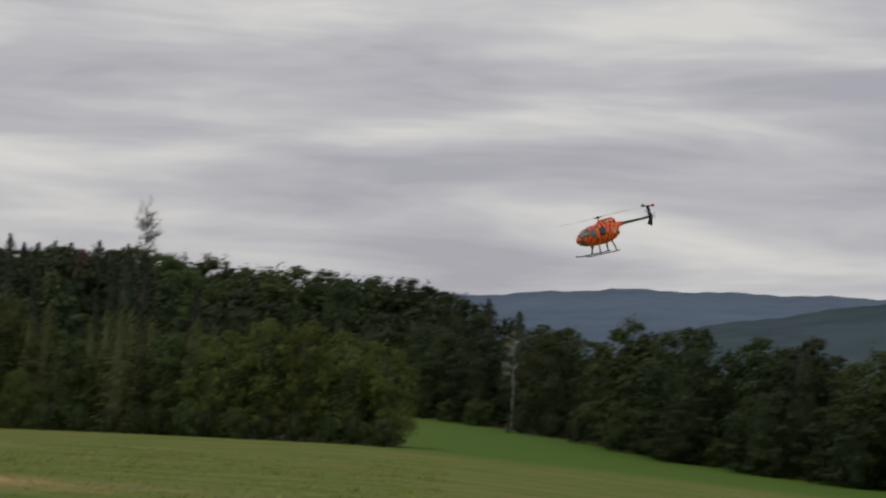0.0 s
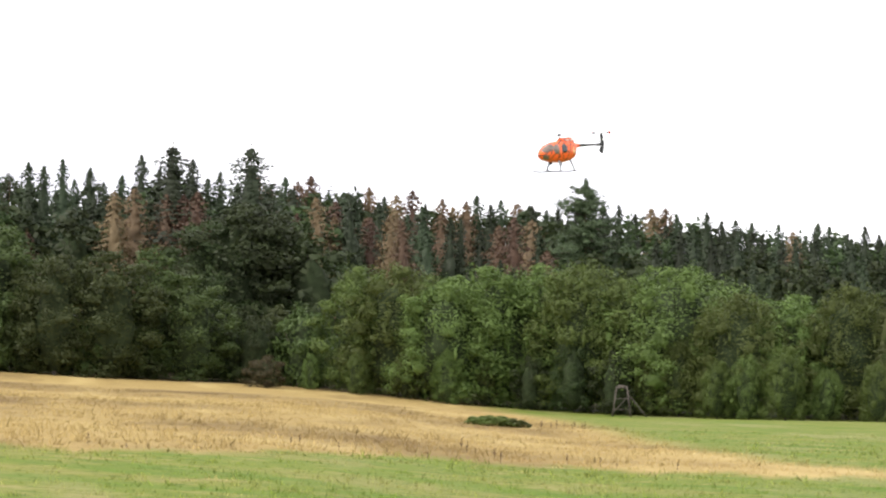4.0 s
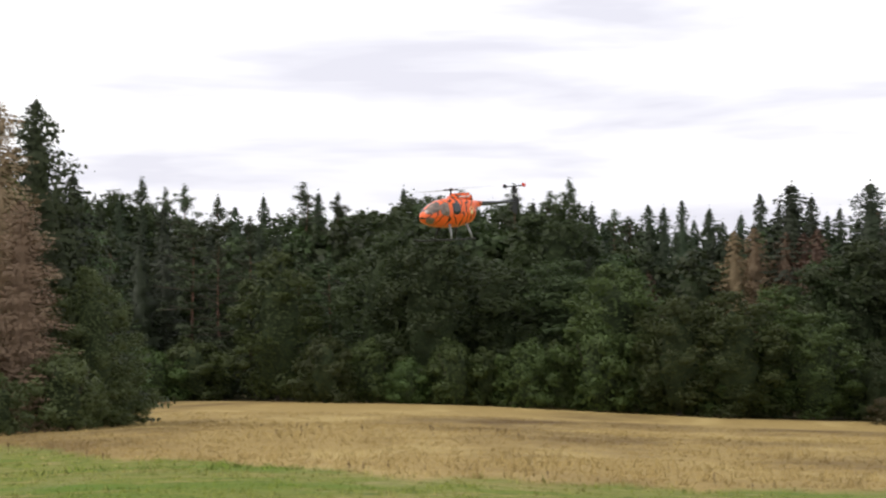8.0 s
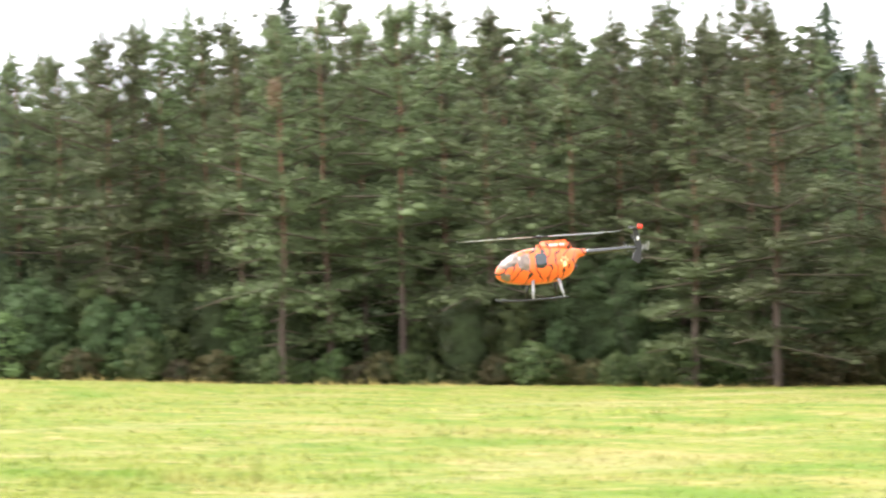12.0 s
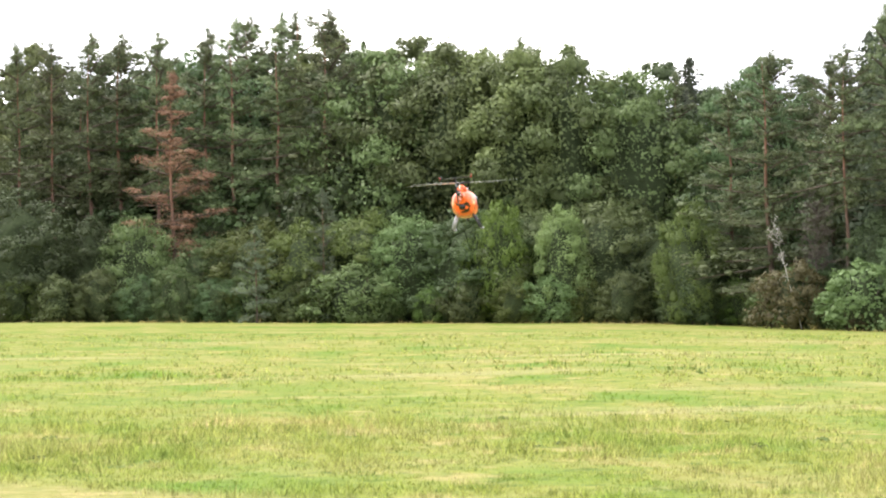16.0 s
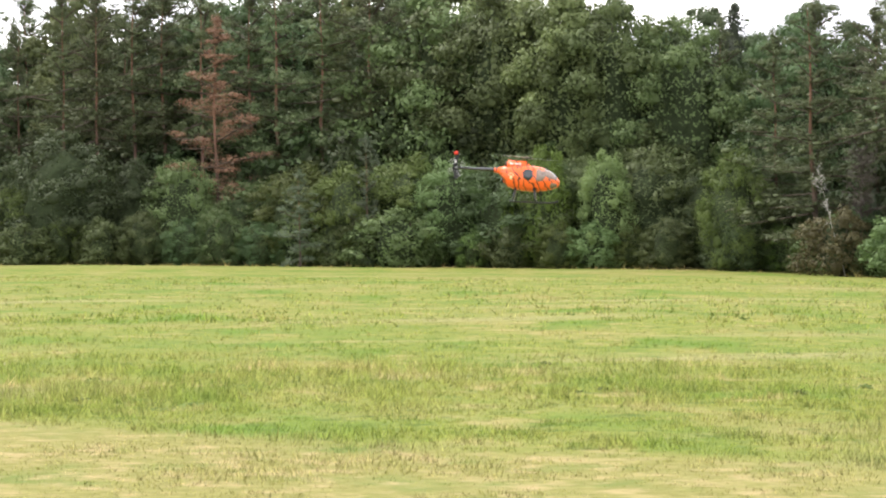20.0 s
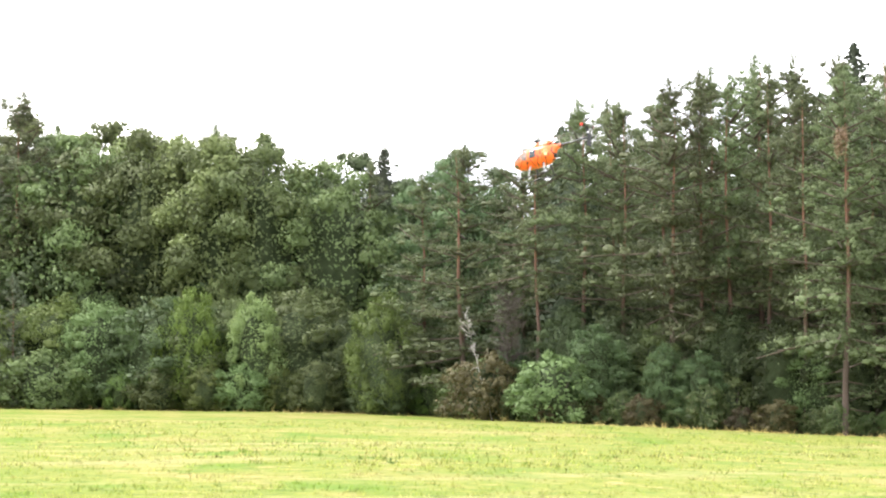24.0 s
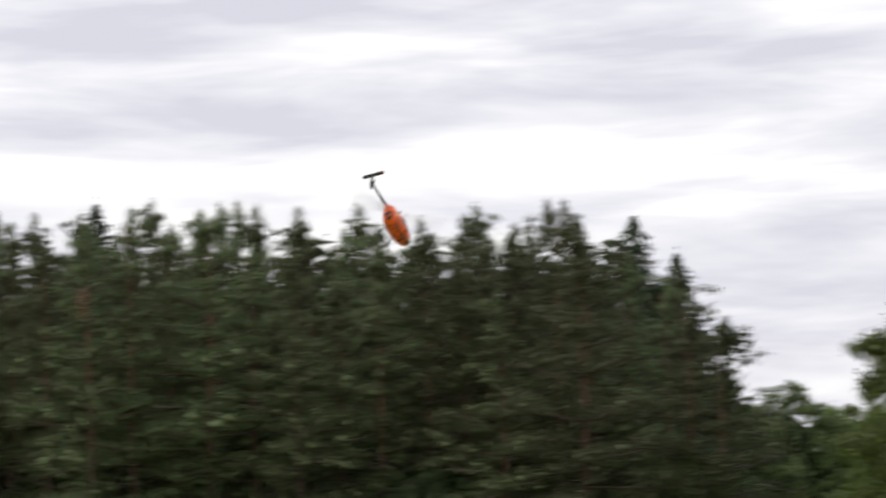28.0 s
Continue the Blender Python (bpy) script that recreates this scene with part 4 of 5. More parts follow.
row({"spruce": 3, "fill": 2}, 5.2, 24, 0.45, 232, [(a, e - 0.4) for a, e in SKY_M], 0.08, 5, 1.15, 0.1, 41)
row({"far_pine": 4, "spruce": 3, "far_dark": 2}, 11.4, 26, 0.40, 242, SKY_M, 0.08, 8, 1.05, 0.06, 39)
row({"dead_spruce": 2, "fill": 2}, 5.4, 11.5, 0.8, 226, [(5.4, 1.5), (8.8, 2.0), (11.5, 1.9)], 0.15, 5, 1.2, 0.2, 40)
grow("near_spruce", 7.72, 228, up_to(7.72, 228, 3.2), 1.8, 1)
grow("near_spruce", 6.1, 228, up_to(6.1, 228, 3.2), 1.8, 1)
row({"dead_spruce": 1}, 8.5, 9.3, 0.4, 224, [(8, 2.35), (10, 2.45)], 0.05, 3, 1.0, 0.05, 43)
row({"dead_spruce": 1}, 7.2, 8.1, 0.35, 224, [(7, 2.3), (9, 2.4)], 0.05, 3, 1.0, 0.05, 44)
grow("far_dark", 12.6, 225, up_to(12.6, 225, 3.1), 1.2)

row({"fill": 1}, 5.5, 27, 0.55, 256, [(a, e - 0.22) for a, e in SKY_M], 0.04, 4, 0.9, 0.06, 42)
# the oak clump in the field
grow("oak", 30.15, 97, up_to(30.15, 97, 5.95), 1.02, 0, "broad old oak with a dense crown hanging to the grass")
grow("tall_oak", 27.5, 108, up_to(27.5, 108, 7.3), 0.8, 0)
grow("tall_oak", 28.9, 112, up_to(28.9, 112, 7.0), 0.8, 1)
grow("tall_oak", 25.7, 110, up_to(25.7, 110, 6.4), 0.8, 1)
grow("oak", 31.65, 104, up_to(31.65, 104, 4.3), 0.8, 1)
grow("near_spruce", 26.6, 103, up_to(26.6, 103, 3.9), 1.5, 0)
grow("broad", 26.3, 99, up_to(26.3, 99, 1.8), 1.1, 0)
grow("wide_dead", 24.35, 107, up_to(24.35, 107, 5.12), 1.0)
grow("wide_dead", 23.75, 104, up_to(23.75, 104, 3.0), 1.1)
grow("wide_spruce", 23.45, 113, up_to(23.45, 113, 5.05))
grow("wide_spruce", 22.55, 116, up_to(22.55, 116, 3.1), 0.9)
grow("near_spruce", 22.7, 115, up_to(22.7, 115, 3.5), 1.3, 1)
grow("fill", 25.8, 113, up_to(25.8, 113, 5.2), 0.8, 0)
grow("dark", 26.9, 114, up_to(26.9, 114, 5.7), 0.7, 1)
grow("fill", 27.8, 114, up_to(27.8, 114, 5.5), 0.8, 1)
grow("fill", 29.2, 112, up_to(29.2, 112, 4.9), 1.0, 0)
grow("fill", 31.3, 110, up_to(31.3, 110, 4.0), 1.0, 1)
grow("broad", 22.35, 108, up_to(22.35, 108, 1.7), 0.95, 1)
grow("greenshrub", 21.75, 110, 2.4)
grow("greenshrub", 22.9, 103, 3.0)
grow("greenshrub", 24.3, 100, 2.2)
grow("olive_bush", 29.75, 88, 2.4, 1.05)
grow("olive_bush", 30.35, 89, 1.9, 1.0)
grow("greenshrub", 27.3, 93, 1.7)

# beyond the gap beside the oak
row({"birch": 1, "broad": 2, "dark": 2}, 32, 38, 0.75, 196, [(32, 2.7), (34, 3.0), (36.5, 3.1), (38, 3.0)], 0.08, 5, 1.2, 0.05, 51)
row({"far_shrub": 1, "fill": 1}, 32, 38, 0.8, 188, [(32, 0.4), (38, 0.3)], 0.2, 3, 1.0, 0.25, 52)

row({"fill": 1}, 31.5, 38.5, 0.7, 208, [(31.5, 2.5), (38.5, 2.6)], 0.08, 4, 1.1, 0.1, 53)
# the pine wood
SKY_P = [(a, e + 0.32) for a, e in [(35.8, 4.2), (37.0, 5.5), (37.6, 6.0), (38.6, 6.68), (39.6, 6.62), (41.3, 6.68), (42.4, 6.3), (43.8, 6.86), (44.8, 6.55), (45.6, 7.05), (47.7, 7.05), (48.4, 6.7), (49.3, 6.94), (50.2, 6.72), (51.0, 6.74), (51.8, 6.7), (52.8, 6.45), (54.1, 5.95), (55.1, 5.8), (56.1, 5.05), (56.7, 4.55), (57.4, 5.15)]]
row({"pine": 1}, 37.4, 49.5, 0.85, lambda a: edge_of_wood(a) + 2, SKY_P, 0.07, 3, 1.0, 0.13, 61)
row({"pine": 1, "red_pine": 2}, 49.5, 56.4, 0.85, lambda a: edge_of_wood(a) + 2, SKY_P, 0.07, 3, 1.0, 0.1, 68)
row({"pine": 7, "near_spruce": 1}, 37.2, 57.0, 0.95, lambda a: edge_of_wood(a) + 10, SKY_P, 0.05, 4, 1.0, 0.06, 62)
row({"pine": 3, "near_spruce": 1}, 37.2, 58.0, 1.1, lambda a: edge_of_wood(a) + 20, SKY_P, 0.05, 5, 1.05, 0.08, 63)
row({"fill": 1}, 37.2, 57.5, 0.75, lambda a: edge_of_wood(a) + 14, [(37.2, 3.2), (45, 4.0), (57, 2.8)], 0.15, 4, 1.2, 0.3, 64)
row({"fill": 1}, 36.8, 58, 0.8, lambda a: edge_of_wood(a) + 30, [(36.6, 3.7), (38.5, 6.1), (45, 6.45), (50, 6.35), (52.5, 5.95), (55, 5.1), (58, 4.1)], 0.05, 4, 1.0, 0.08, 67)
row({"hazel": 3, "broad": 3, "near_spruce": 1, "dark": 2, "far_hazel": 1}, 37.0, 57.0, 0.8, lambda a: edge_of_wood(a) + 0.5, [(37, 1.5), (45, 1.6), (51, 1.7), (57, 2.0)], 0.3, 2, 1.0, 0.55, 65)
row({"shrub": 2, "thicket": 1}, 37.0, 57.0, 0.6, lambda a: edge_of_wood(a) - 2.0, [(37, -0.4), (57, 0.1)], 0.3, 1.2, 1.0, 0.4, 66)
grow("pine", 36.25, 115, up_to(36.25, 115, 4.5), 1.4, 0)
grow("pine", 36.9, 116, up_to(36.9, 116, 4.9), 1.35, 0)
grow("pine", 39.3, 113, up_to(39.3, 113, 6.7), 1.3, 0)
grow("pine", 41.0, 114, up_to(41.0, 114, 5.2), 1.3, 0)
grow("white", 56.95, 130.0, 5.4, 0.6, 0, "leaning bleached dead birch with bare branches", 14, 57 - 90)
grow("white", 74.62, 156, up_to(74.6, 156, 1.8), 0.6)
grow("thicket", 57.1, 131, 3.2)
grow("bare", 56.6, 132, up_to(56.6, 132, 2.1), 1.0)

# mixed wood with a hedge of hazel before it
SKY_L = [(a, e + 0.25) for a, e in [(56.6, 4.5), (57.5, 5.15), (58.6, 4.6), (60.1, 5.08), (60.7, 4.6), (61.2, 4.85), (62.0, 5.6), (63.0, 5.4), (64.6, 5.6), (66.0, 5.5), (66.4, 5.95), (67.5, 6.1), (68.4, 6.0), (69.6, 5.75), (70.9, 5.6), (71.9, 5.5), (73.3, 5.75), (74.3, 4.7), (76, 5.4), (82, 5.4)]]
row({"broad": 1, "birch": 2}, 62.6, 66.3, 0.8, lambda a: edge_of_wood(a) + 7, SKY_L, 0.04, 3, 1.05, 0.04, 71)
row({"broad": 2, "dark": 2, "birch": 1, "pine": 1}, 57.9, 62.6, 0.75, lambda a: edge_of_wood(a) + 9, SKY_L, 0.05, 4, 0.95, 0.05, 77)
row({"red_pine": 2, "pine": 1}, 66.0, 82, 0.8, lambda a: edge_of_wood(a) + 7, SKY_L, 0.05, 4, 1.0, 0.04, 72)
row({"pine": 4, "near_spruce": 1, "dark": 3, "birch": 2}, 57.5, 82, 0.85, lambda a: edge_of_wood(a) + 18, SKY_L, 0.06, 5, 1.1, 0.07, 73)
row({"fill": 1}, 57.5, 82, 0.75, lambda a: edge_of_wood(a) + 25, [(a, e - 0.5) for a, e in SKY_L], 0.05, 4, 1.0, 0.08, 78)
row({"fill": 3, "broad": 1}, 58, 82, 0.8, lambda a: edge_of_wood(a) + 5, [(58, 3.0), (66, 3.6), (70, 2.5), (82, 2.5)], 0.15, 3, 1.1, 0.25, 74)
row({"hazel": 5, "dark": 1, "fresh": 1, "pale": 1, "blue_pine": 1}, 58.6, 82, 1.12, edge_of_wood, [(58, 2.2), (59.9, 1.8), (61.3, 2.2), (63.1, 2.3), (65.3, 1.95), (66.3, 2.6), (67.7, 1.9), (69.2, 2.1), (71.8, 2.35), (72.8, 2.85), (74.3, 1.7), (82, 2.2)], 0.12, 2, 1.2, 0.15, 75)
row({"hazel": 3, "greenshrub": 3, "fresh": 1}, 57.5, 82, 0.85, lambda a: edge_of_wood(a) - 3, [(57, 0.9), (65, 1.0), (82, 0.9)], 0.25, 1.5, 1.15, 0.4, 76)
grow("blue_pine", 68.3, 146, up_to(68.3, 146, 1.75), 1.1, 0)
grow("blue_pine", 66.9, 149, up_to(66.9, 149, 2.5), 0.75, 1)
grow("pale", 61.9, 145, up_to(61.9, 145, 2.2), 0.8, 0)
row({"dark": 2, "greenshrub": 1}, 52.0, 57.9, 0.75, lambda a: edge_of_wood(a) - 1.5, [(52, 0.9), (54, 1.3), (56, 1.0), (58, 1.5)], 0.25, 1.5, 1.05, 0.3, 79)
grow("rusty", 70.0, 157, up_to(70.0, 157, 4.95), 1.15)
grow("willow", 63.2, 146, up_to(63.2, 146, 2.3), 0.62, 0, "rounded yellow-green bush before the wood")
grow("pine", 57.5, 137, up_to(57.5, 137, 5.2), 1.35, 0)
grow("pine", 58.4, 141, up_to(58.4, 141, 4.6), 1.3, 1)
grow("fresh", 59.2, 140, up_to(59.2, 140, 2.2), 0.72, 0)


def pine_with_dead_bough():
    """A pine in the front of the wood with one brown, withered bough hanging in it."""
    az, r = 49.65, 121.0
    h = up_to(az, r, 6.7)
    tree = grow("pine", az, r, h, 1.0, 2, "tall Scots pine with one brown withered bough", turn=0)
    rng = np.random.default_rng(401)
    a, z = radians(az), up_to(az, r, 5.15) / h
    way = np.array((math.sin(a), -math.cos(a), 0.0))
    C = way * 0.10 + np.array((0, 0, z)) + rng.normal(0, 1, (16, 3)) * (0.008, 0.008, 0.022)
    v, f, shade = lumps(rng, C, np.tile((0.009, 0.009, 0.016), (16, 1)), 34, 0.006, 0.3, -0.2, 1.6, 0.0)
    bough = part("dead_bough", mesh_from("dead_bough", v, f, [LEAF["tan"]], normals=shade), tree, "brown withered bough")
    v, f = tube([(0, 0, z + 0.02), way * 0.05 + (0, 0, z + 0.03), way * 0.11 + (0, 0, z + 0.01)], [0.004, 0.003, 0.0015], 5)
    part("limb", mesh_from("dead_bough_limb", v, f, [PINE_LIMB], True), bough)


pine_with_dead_bough()


def bent_sapling():
    """A dead sapling that arches over, thin and pale."""
    root = tagged(new("bent_sapling"), "thin grey dead sapling arching over the shrubs", "dead tree")
    q = np.linspace(0, 1, 12)
    P = np.stack([-3.6 * q ** 1.5, 0.3 * q, 5.6 * np.sin(q * 2.1) / np.sin(1.57)], 1)
    v, f = tube(P, list(0.014 * (1 - 0.6 * q)), 6)
    part("trunk", mesh_from("bent_sapling_trunk", v, f, [BARK], True), root)
    for k in (5, 7, 9):
        v, f = tube([P[k], P[k] + (-0.5, 0.1, 0.35)], [0.014, 0.005], 5)
        part("twig", mesh_from("bent_sapling_twig", v, f, [BARK], True), root)
    root.matrix_basis = Matrix.Translation(spot(42.3, 114.5)) @ pose(0, 0, 0, 0, 0, 43)


bent_sapling()


# ---------------------------------------------------------------- the model helicopter (nose along +x, metres)
def tiger_paint():
    m, n, l, b = material("tiger_paint", 0.28, 0, 0.5)
    co = n.new("ShaderNodeTexCoord")
    mp = n.new("ShaderNodeMapping")
    mp.inputs["Rotation"].default_value = (0, radians(18), 0)
    mp.inputs["Scale"].default_value = (1, 0.35, 1)
    wave = n.new("ShaderNodeTexWave")
    wave.inputs["Scale"].default_value = 4.6
    wave.inputs["Distortion"].default_value, wave.inputs["Detail"].default_value = 10.0, 2.0
    wave.inputs["Detail Scale"].default_value = 1.7
    l.new(co.outputs["Object"], mp.inputs["Vector"])
    l.new(mp.outputs[0], wave.inputs["Vector"])
    gate = n.new("ShaderNodeTexNoise")
    gate.inputs["Scale"].default_value = 9.0
    l.new(co.outputs["Object"], gate.inputs["Vector"])
    sub = n.new("ShaderNodeMath")
    sub.operation = "MULTIPLY_ADD"
    sub.inputs[1].default_value = 0.55
    l.new(gate.outputs["Fac"], sub.inputs[0])
    l.new(wave.outputs["Fac"], sub.inputs[2])
    cut = n.new("ShaderNodeMapRange")
    cut.inputs["From Min"].default_value, cut.inputs["From Max"].default_value = 0.33, 0.40
    l.new(sub.outputs[0], cut.inputs["Value"])
    tone = n.new("ShaderNodeTexNoise")
    tone.inputs["Scale"].default_value = 4.0
    l.new(co.outputs["Object"], tone.inputs["Vector"])
    orange = n.new("ShaderNodeMixRGB")
    orange.inputs["Color1"].default_value, orange.inputs["Color2"].default_value = (0.84, 0.10, 0.016, 1), (0.93, 0.175, 0.035, 1)
    l.new(tone.outputs["Fac"], orange.inputs["Fac"])
    mix = n.new("ShaderNodeMixRGB")
    mix.inputs["Color1"].default_value = (0.03, 0.018, 0.012, 1)
    l.new(cut.outputs[0], mix.inputs["Fac"])
    l.new(orange.outputs[0], mix.inputs["Color2"])
    l.new(mix.outputs[0], b.inputs["Base Color"])
    return m


TIGER = tiger_paint()
BOOM = plain("glossy_black_boom", (0.022, 0.022, 0.025), 0.16, 0, 0.15, 60, 0.9)
BLACK = plain("black_carbon", (0.018, 0.018, 0.02), 0.35, 0, 0.2, 60)
GREY = plain("grey_alloy", (0.30, 0.30, 0.31), 0.4, 0.3, 0.15, 60)
SMOKED = plain("smoked_glass", (0.02, 0.025, 0.03), 0.08, 0, 0.1, 20, 0.8)
CANOPY = plain("tinted_canopy", (0.17, 0.115, 0.085), 0.06, 0, 0.7, 22, 0.95)
RED = plain("signal_red", (0.75, 0.06, 0.035), 0.4, 0, 0.1, 40)
CREAM = plain("cream_decal", (0.75, 0.62, 0.30), 0.4, 0, 0.35, 30)
WHITE = plain("white_decal", (0.8, 0.8, 0.8), 0.5, 0, 0.08, 40)
BLADE = plain("grey_blade", (0.48, 0.48, 0.49), 0.4, 0, 0.1, 40)

ST_X = [-0.395, -0.335, -0.305, -0.287, -0.25, -0.185, -0.09, 0.02, 0.12, 0.20, 0.26, 0.30, 0.32, 0.33]
ST_Z = [0.079, 0.074, 0.055, 0.030, 0.014, 0.006, 0.0, -0.003, -0.008, -0.016, -0.026, -0.034, -0.038, -0.039]
ST_H = [0.026, 0.036, 0.062, 0.090, 0.112, 0.130, 0.141, 0.143, 0.134, 0.112, 0.083, 0.054, 0.03, 0.004]
ST_W = [0.022, 0.030, 0.050, 0.072, 0.096, 0.116, 0.130, 0.133, 0.127, 0.109, 0.084, 0.056, 0.032, 0.004]


def hull(x, th, off=0.0):
    """A point of the egg-shaped fuselage at station x and angle th (0 port, 90 top)."""
    w, h, z = (float(np.interp(x, ST_X, s)) for s in (ST_W, ST_H, ST_Z))
    c, s = math.cos(radians(th)), math.sin(radians(th))
    e = 0.86
    return (x, (w + off) * math.copysign(abs(c) ** e, c), z + (h + off) * math.copysign(abs(s) ** e, s))


def hull_patch(x0, th0, dx, dth, off=0.004, rings=4, seg=24, power=0.62, taper=0.0):
    """A rounded pane or badge that follows the fuselage."""
    V, F = [hull(x0, th0, off)], []
    for i in range(1, rings + 1):
        k = i / rings
        for j in range(seg):
            q = 2 * math.pi * j / seg
            u = math.copysign(abs(math.cos(q)) ** power, math.cos(q)) * k
            v = math.copysign(abs(math.sin(q)) ** power, math.sin(q)) * k
            V.append(hull(x0 + dx * u, th0 + dth * v * (1 - taper * u), off if i < rings else -0.002))
    for j in range(seg):
        F.append((0, 1 + j, 1 + (j + 1) % seg, 1 + (j + 1) % seg))
    G = [(1 + i * seg + j, 1 + (i + 1) * seg + j, 1 + (i + 1) * seg + (j + 1) % seg, 1 + i * seg + (j + 1) % seg) for i in range(rings - 1) for j in range(seg)]
    return V, [f[:3] for f in F] + G


def poly_mesh(name, V, F, mat, smooth=True):
    me = bpy.data.meshes.new(name)
    me.from_pydata([tuple(v) for v in V], [], [tuple(int(i) for i in f) for f in F])
    bm = bmesh.new()
    bm.from_mesh(me)
    bmesh.ops.recalc_face_normals(bm, faces=bm.faces)
    bm.to_mesh(me)
    bm.free()
    me.materials.append(mat)
    for p in me.polygons:
        p.use_smooth = smooth
    return me


def capped_tube(points, radii, sides=10):
    V, F = tube(points, radii, sides)
    n = len(points)
    F = [tuple(f) for f in F] + [tuple(range(sides)), tuple((n - 1) * sides + k for k in reversed(range(sides)))]
    return V, F


def slab(size, bevel, at=(0, 0, 0), turn=(0, 0, 0), taper=1.0):
    """A box with rounded edges, its top narrowed by taper."""
    bm = bmesh.new()
    bmesh.ops.create_cube(bm, size=1.0)
    for v in bm.verts:
        k = taper if v.co.z > 0 else 1.0
        v.co = Vector((v.co.x * size[0] * k, v.co.y * size[1] * k, v.co.z * size[2]))
    bmesh.ops.bevel(bm, geom=bm.edges[:], offset=bevel, segments=2, affect="EDGES")
    bmesh.ops.transform(bm, matrix=pose(*at, *turn), verts=bm.verts)
    bm.verts.ensure_lookup_table()
    V = [v.co.copy() for v in bm.verts]
    F = [[v.index for v in f.verts] for f in bm.faces]
    bm.free()
    return V, F


def merge(*pieces):
    V, F = [], []
    for v, f in pieces:
        o = len(V)
        V += [tuple(p) for p in v]
        F += [tuple(i + o for i in q) for q in f]
    return V, F


def helicopter():
    heli = tagged(new("model_helicopter"), "orange tiger-striped model helicopter with black tail, flying", "helicopter")

    def bit(name, shape, mat, parent=heli, label="", smooth=True):
        return part(name, poly_mesh(name, *shape, mat, smooth), parent, label)

    xs = np.concatenate([np.linspace(-0.395, 0.25, 50), np.linspace(0.26, 0.33, 12)])
    n = 36
    V = [hull(x, 360 * k / n) for x in xs for k in range(n)]
    F = [(i * n + k, i * n + (k + 1) % n, (i + 1) * n + (k + 1) % n, (i + 1) * n + k) for i in range(len(xs) - 1) for k in range(n)]
    F += [tuple(range(n)), tuple((len(xs) - 1) * n + k for k in reversed(range(n)))]
    body = bit("fuselage", (V, F), TIGER, label="orange fuselage with black tiger stripes")
    bit("engine_cowl", slab((0.29, 0.105, 0.10), 0.024, (-0.145, 0, 0.137), (0, 1.5, 0), 0.86), TIGER, label="raised orange engine cowl")
    for side in (1, -1):
        c = 0 if side > 0 else 180
        s = side
        bit("rear_window", hull_patch(-0.018, c + s * 17, 0.052, 25), SMOKED, body, "dark oval side window")
        bit("front_window", hull_patch(0.118, c + s * 20, 0.054, 30, taper=0.25), CANOPY, body, "tinted door window")
        badge = bit("paw_badge", hull_patch(-0.205, c - s * 4, 0.019, 9, 0.003, power=1.0), CREAM, body, "pale paw badge")
        for dx, dt in ((0.026, 9), (0.010, 16), (-0.010, 16), (-0.026, 8)):
            bit("paw_toe", hull_patch(-0.205 + dx, c + s * (dt - 2), 0.008, 4.5, 0.003, 2, 12, 1.0), CREAM, badge)
        for x in (-0.215, -0.195, -0.163, -0.145, -0.127, -0.109):
            bit("lettering_bar", slab((0.012, 0.004, 0.022), 0.001, (x, s * 0.0535, 0.15)), WHITE)
    bit("windscreen", hull_patch(0.228, 47, 0.08, 41, 0.004, 5, 28, 0.7), CANOPY, body, "tinted windscreen")
    bit("windscreen", hull_patch(0.228, 133, 0.08, 41, 0.004, 5, 28, 0.7), CANOPY, body, "tinted windscreen")
    bit("chin_window", hull_patch(0.262, -36, 0.042, 30, 0.003), CANOPY, body, "tinted chin window")
    bit("chin_window", hull_patch(0.262, 216, 0.042, 30, 0.003), CANOPY, body, "tinted chin window")
    bit("exhaust", capped_tube([(-0.285, 0, -0.03), (-0.315, 0, -0.04)], [0.03, 0.026], 14), BLACK, body, "black exhaust opening")
    bit("nose_camera", merge(slab((0.035, 0.03, 0.028), 0.006, (0.12, 0, -0.155)), capped_tube([(0.12, 0, -0.14), (0.12, 0, -0.17)], [0.01, 0.01], 8)), BLACK)
    boom = bit("tail_boom", capped_tube([(-0.33, 0, 0.077), (-0.57, 0, 0.081), (-0.81, 0, 0.086)], [0.024, 0.018, 0.014], 14), BOOM, label="slim black tail boom")
    fin = [(-0.80, -0.002), (-0.845, 0.075), (-0.825, 0.235), (-0.865, 0.235), (-0.895, 0.09), (-0.868, -0.035), (-0.85, -0.04)]
    V = [(x + 0.04, y, z) for y in (0.006, -0.006) for x, z in fin]
    k = len(fin)
    F = [tuple(range(k)), tuple(reversed(range(k, 2 * k)))] + [(i, (i + 1) % k, k + (i + 1) % k, k + i) for i in range(k)]
    bit("tail_fin", (V, F), BLACK, label="swept black tail fin", smooth=False)
    stab = bit("stabiliser", slab((0.062, 0.30, 0.009), 0.003, (-0.808, 0, 0.238)), BLACK, label="black horizontal stabiliser")
    for s in (1, -1):
        bit("end_plate", slab((0.042, 0.006, 0.036), 0.002, (-0.812, s * 0.153, 0.243), (0, -12, 0)), BLACK, stab, "end plate black inside")
        bit("plate_face", slab((0.04, 0.004, 0.034), 0.0015, (-0.812, s * 0.1585, 0.243), (0, -12, 0)), RED, stab, "red outer face")
        bit("fin_badge", slab((0.02, 0.002, 0.03), 0.0008, (-0.822, s * 0.0075, 0.155)), WHITE)
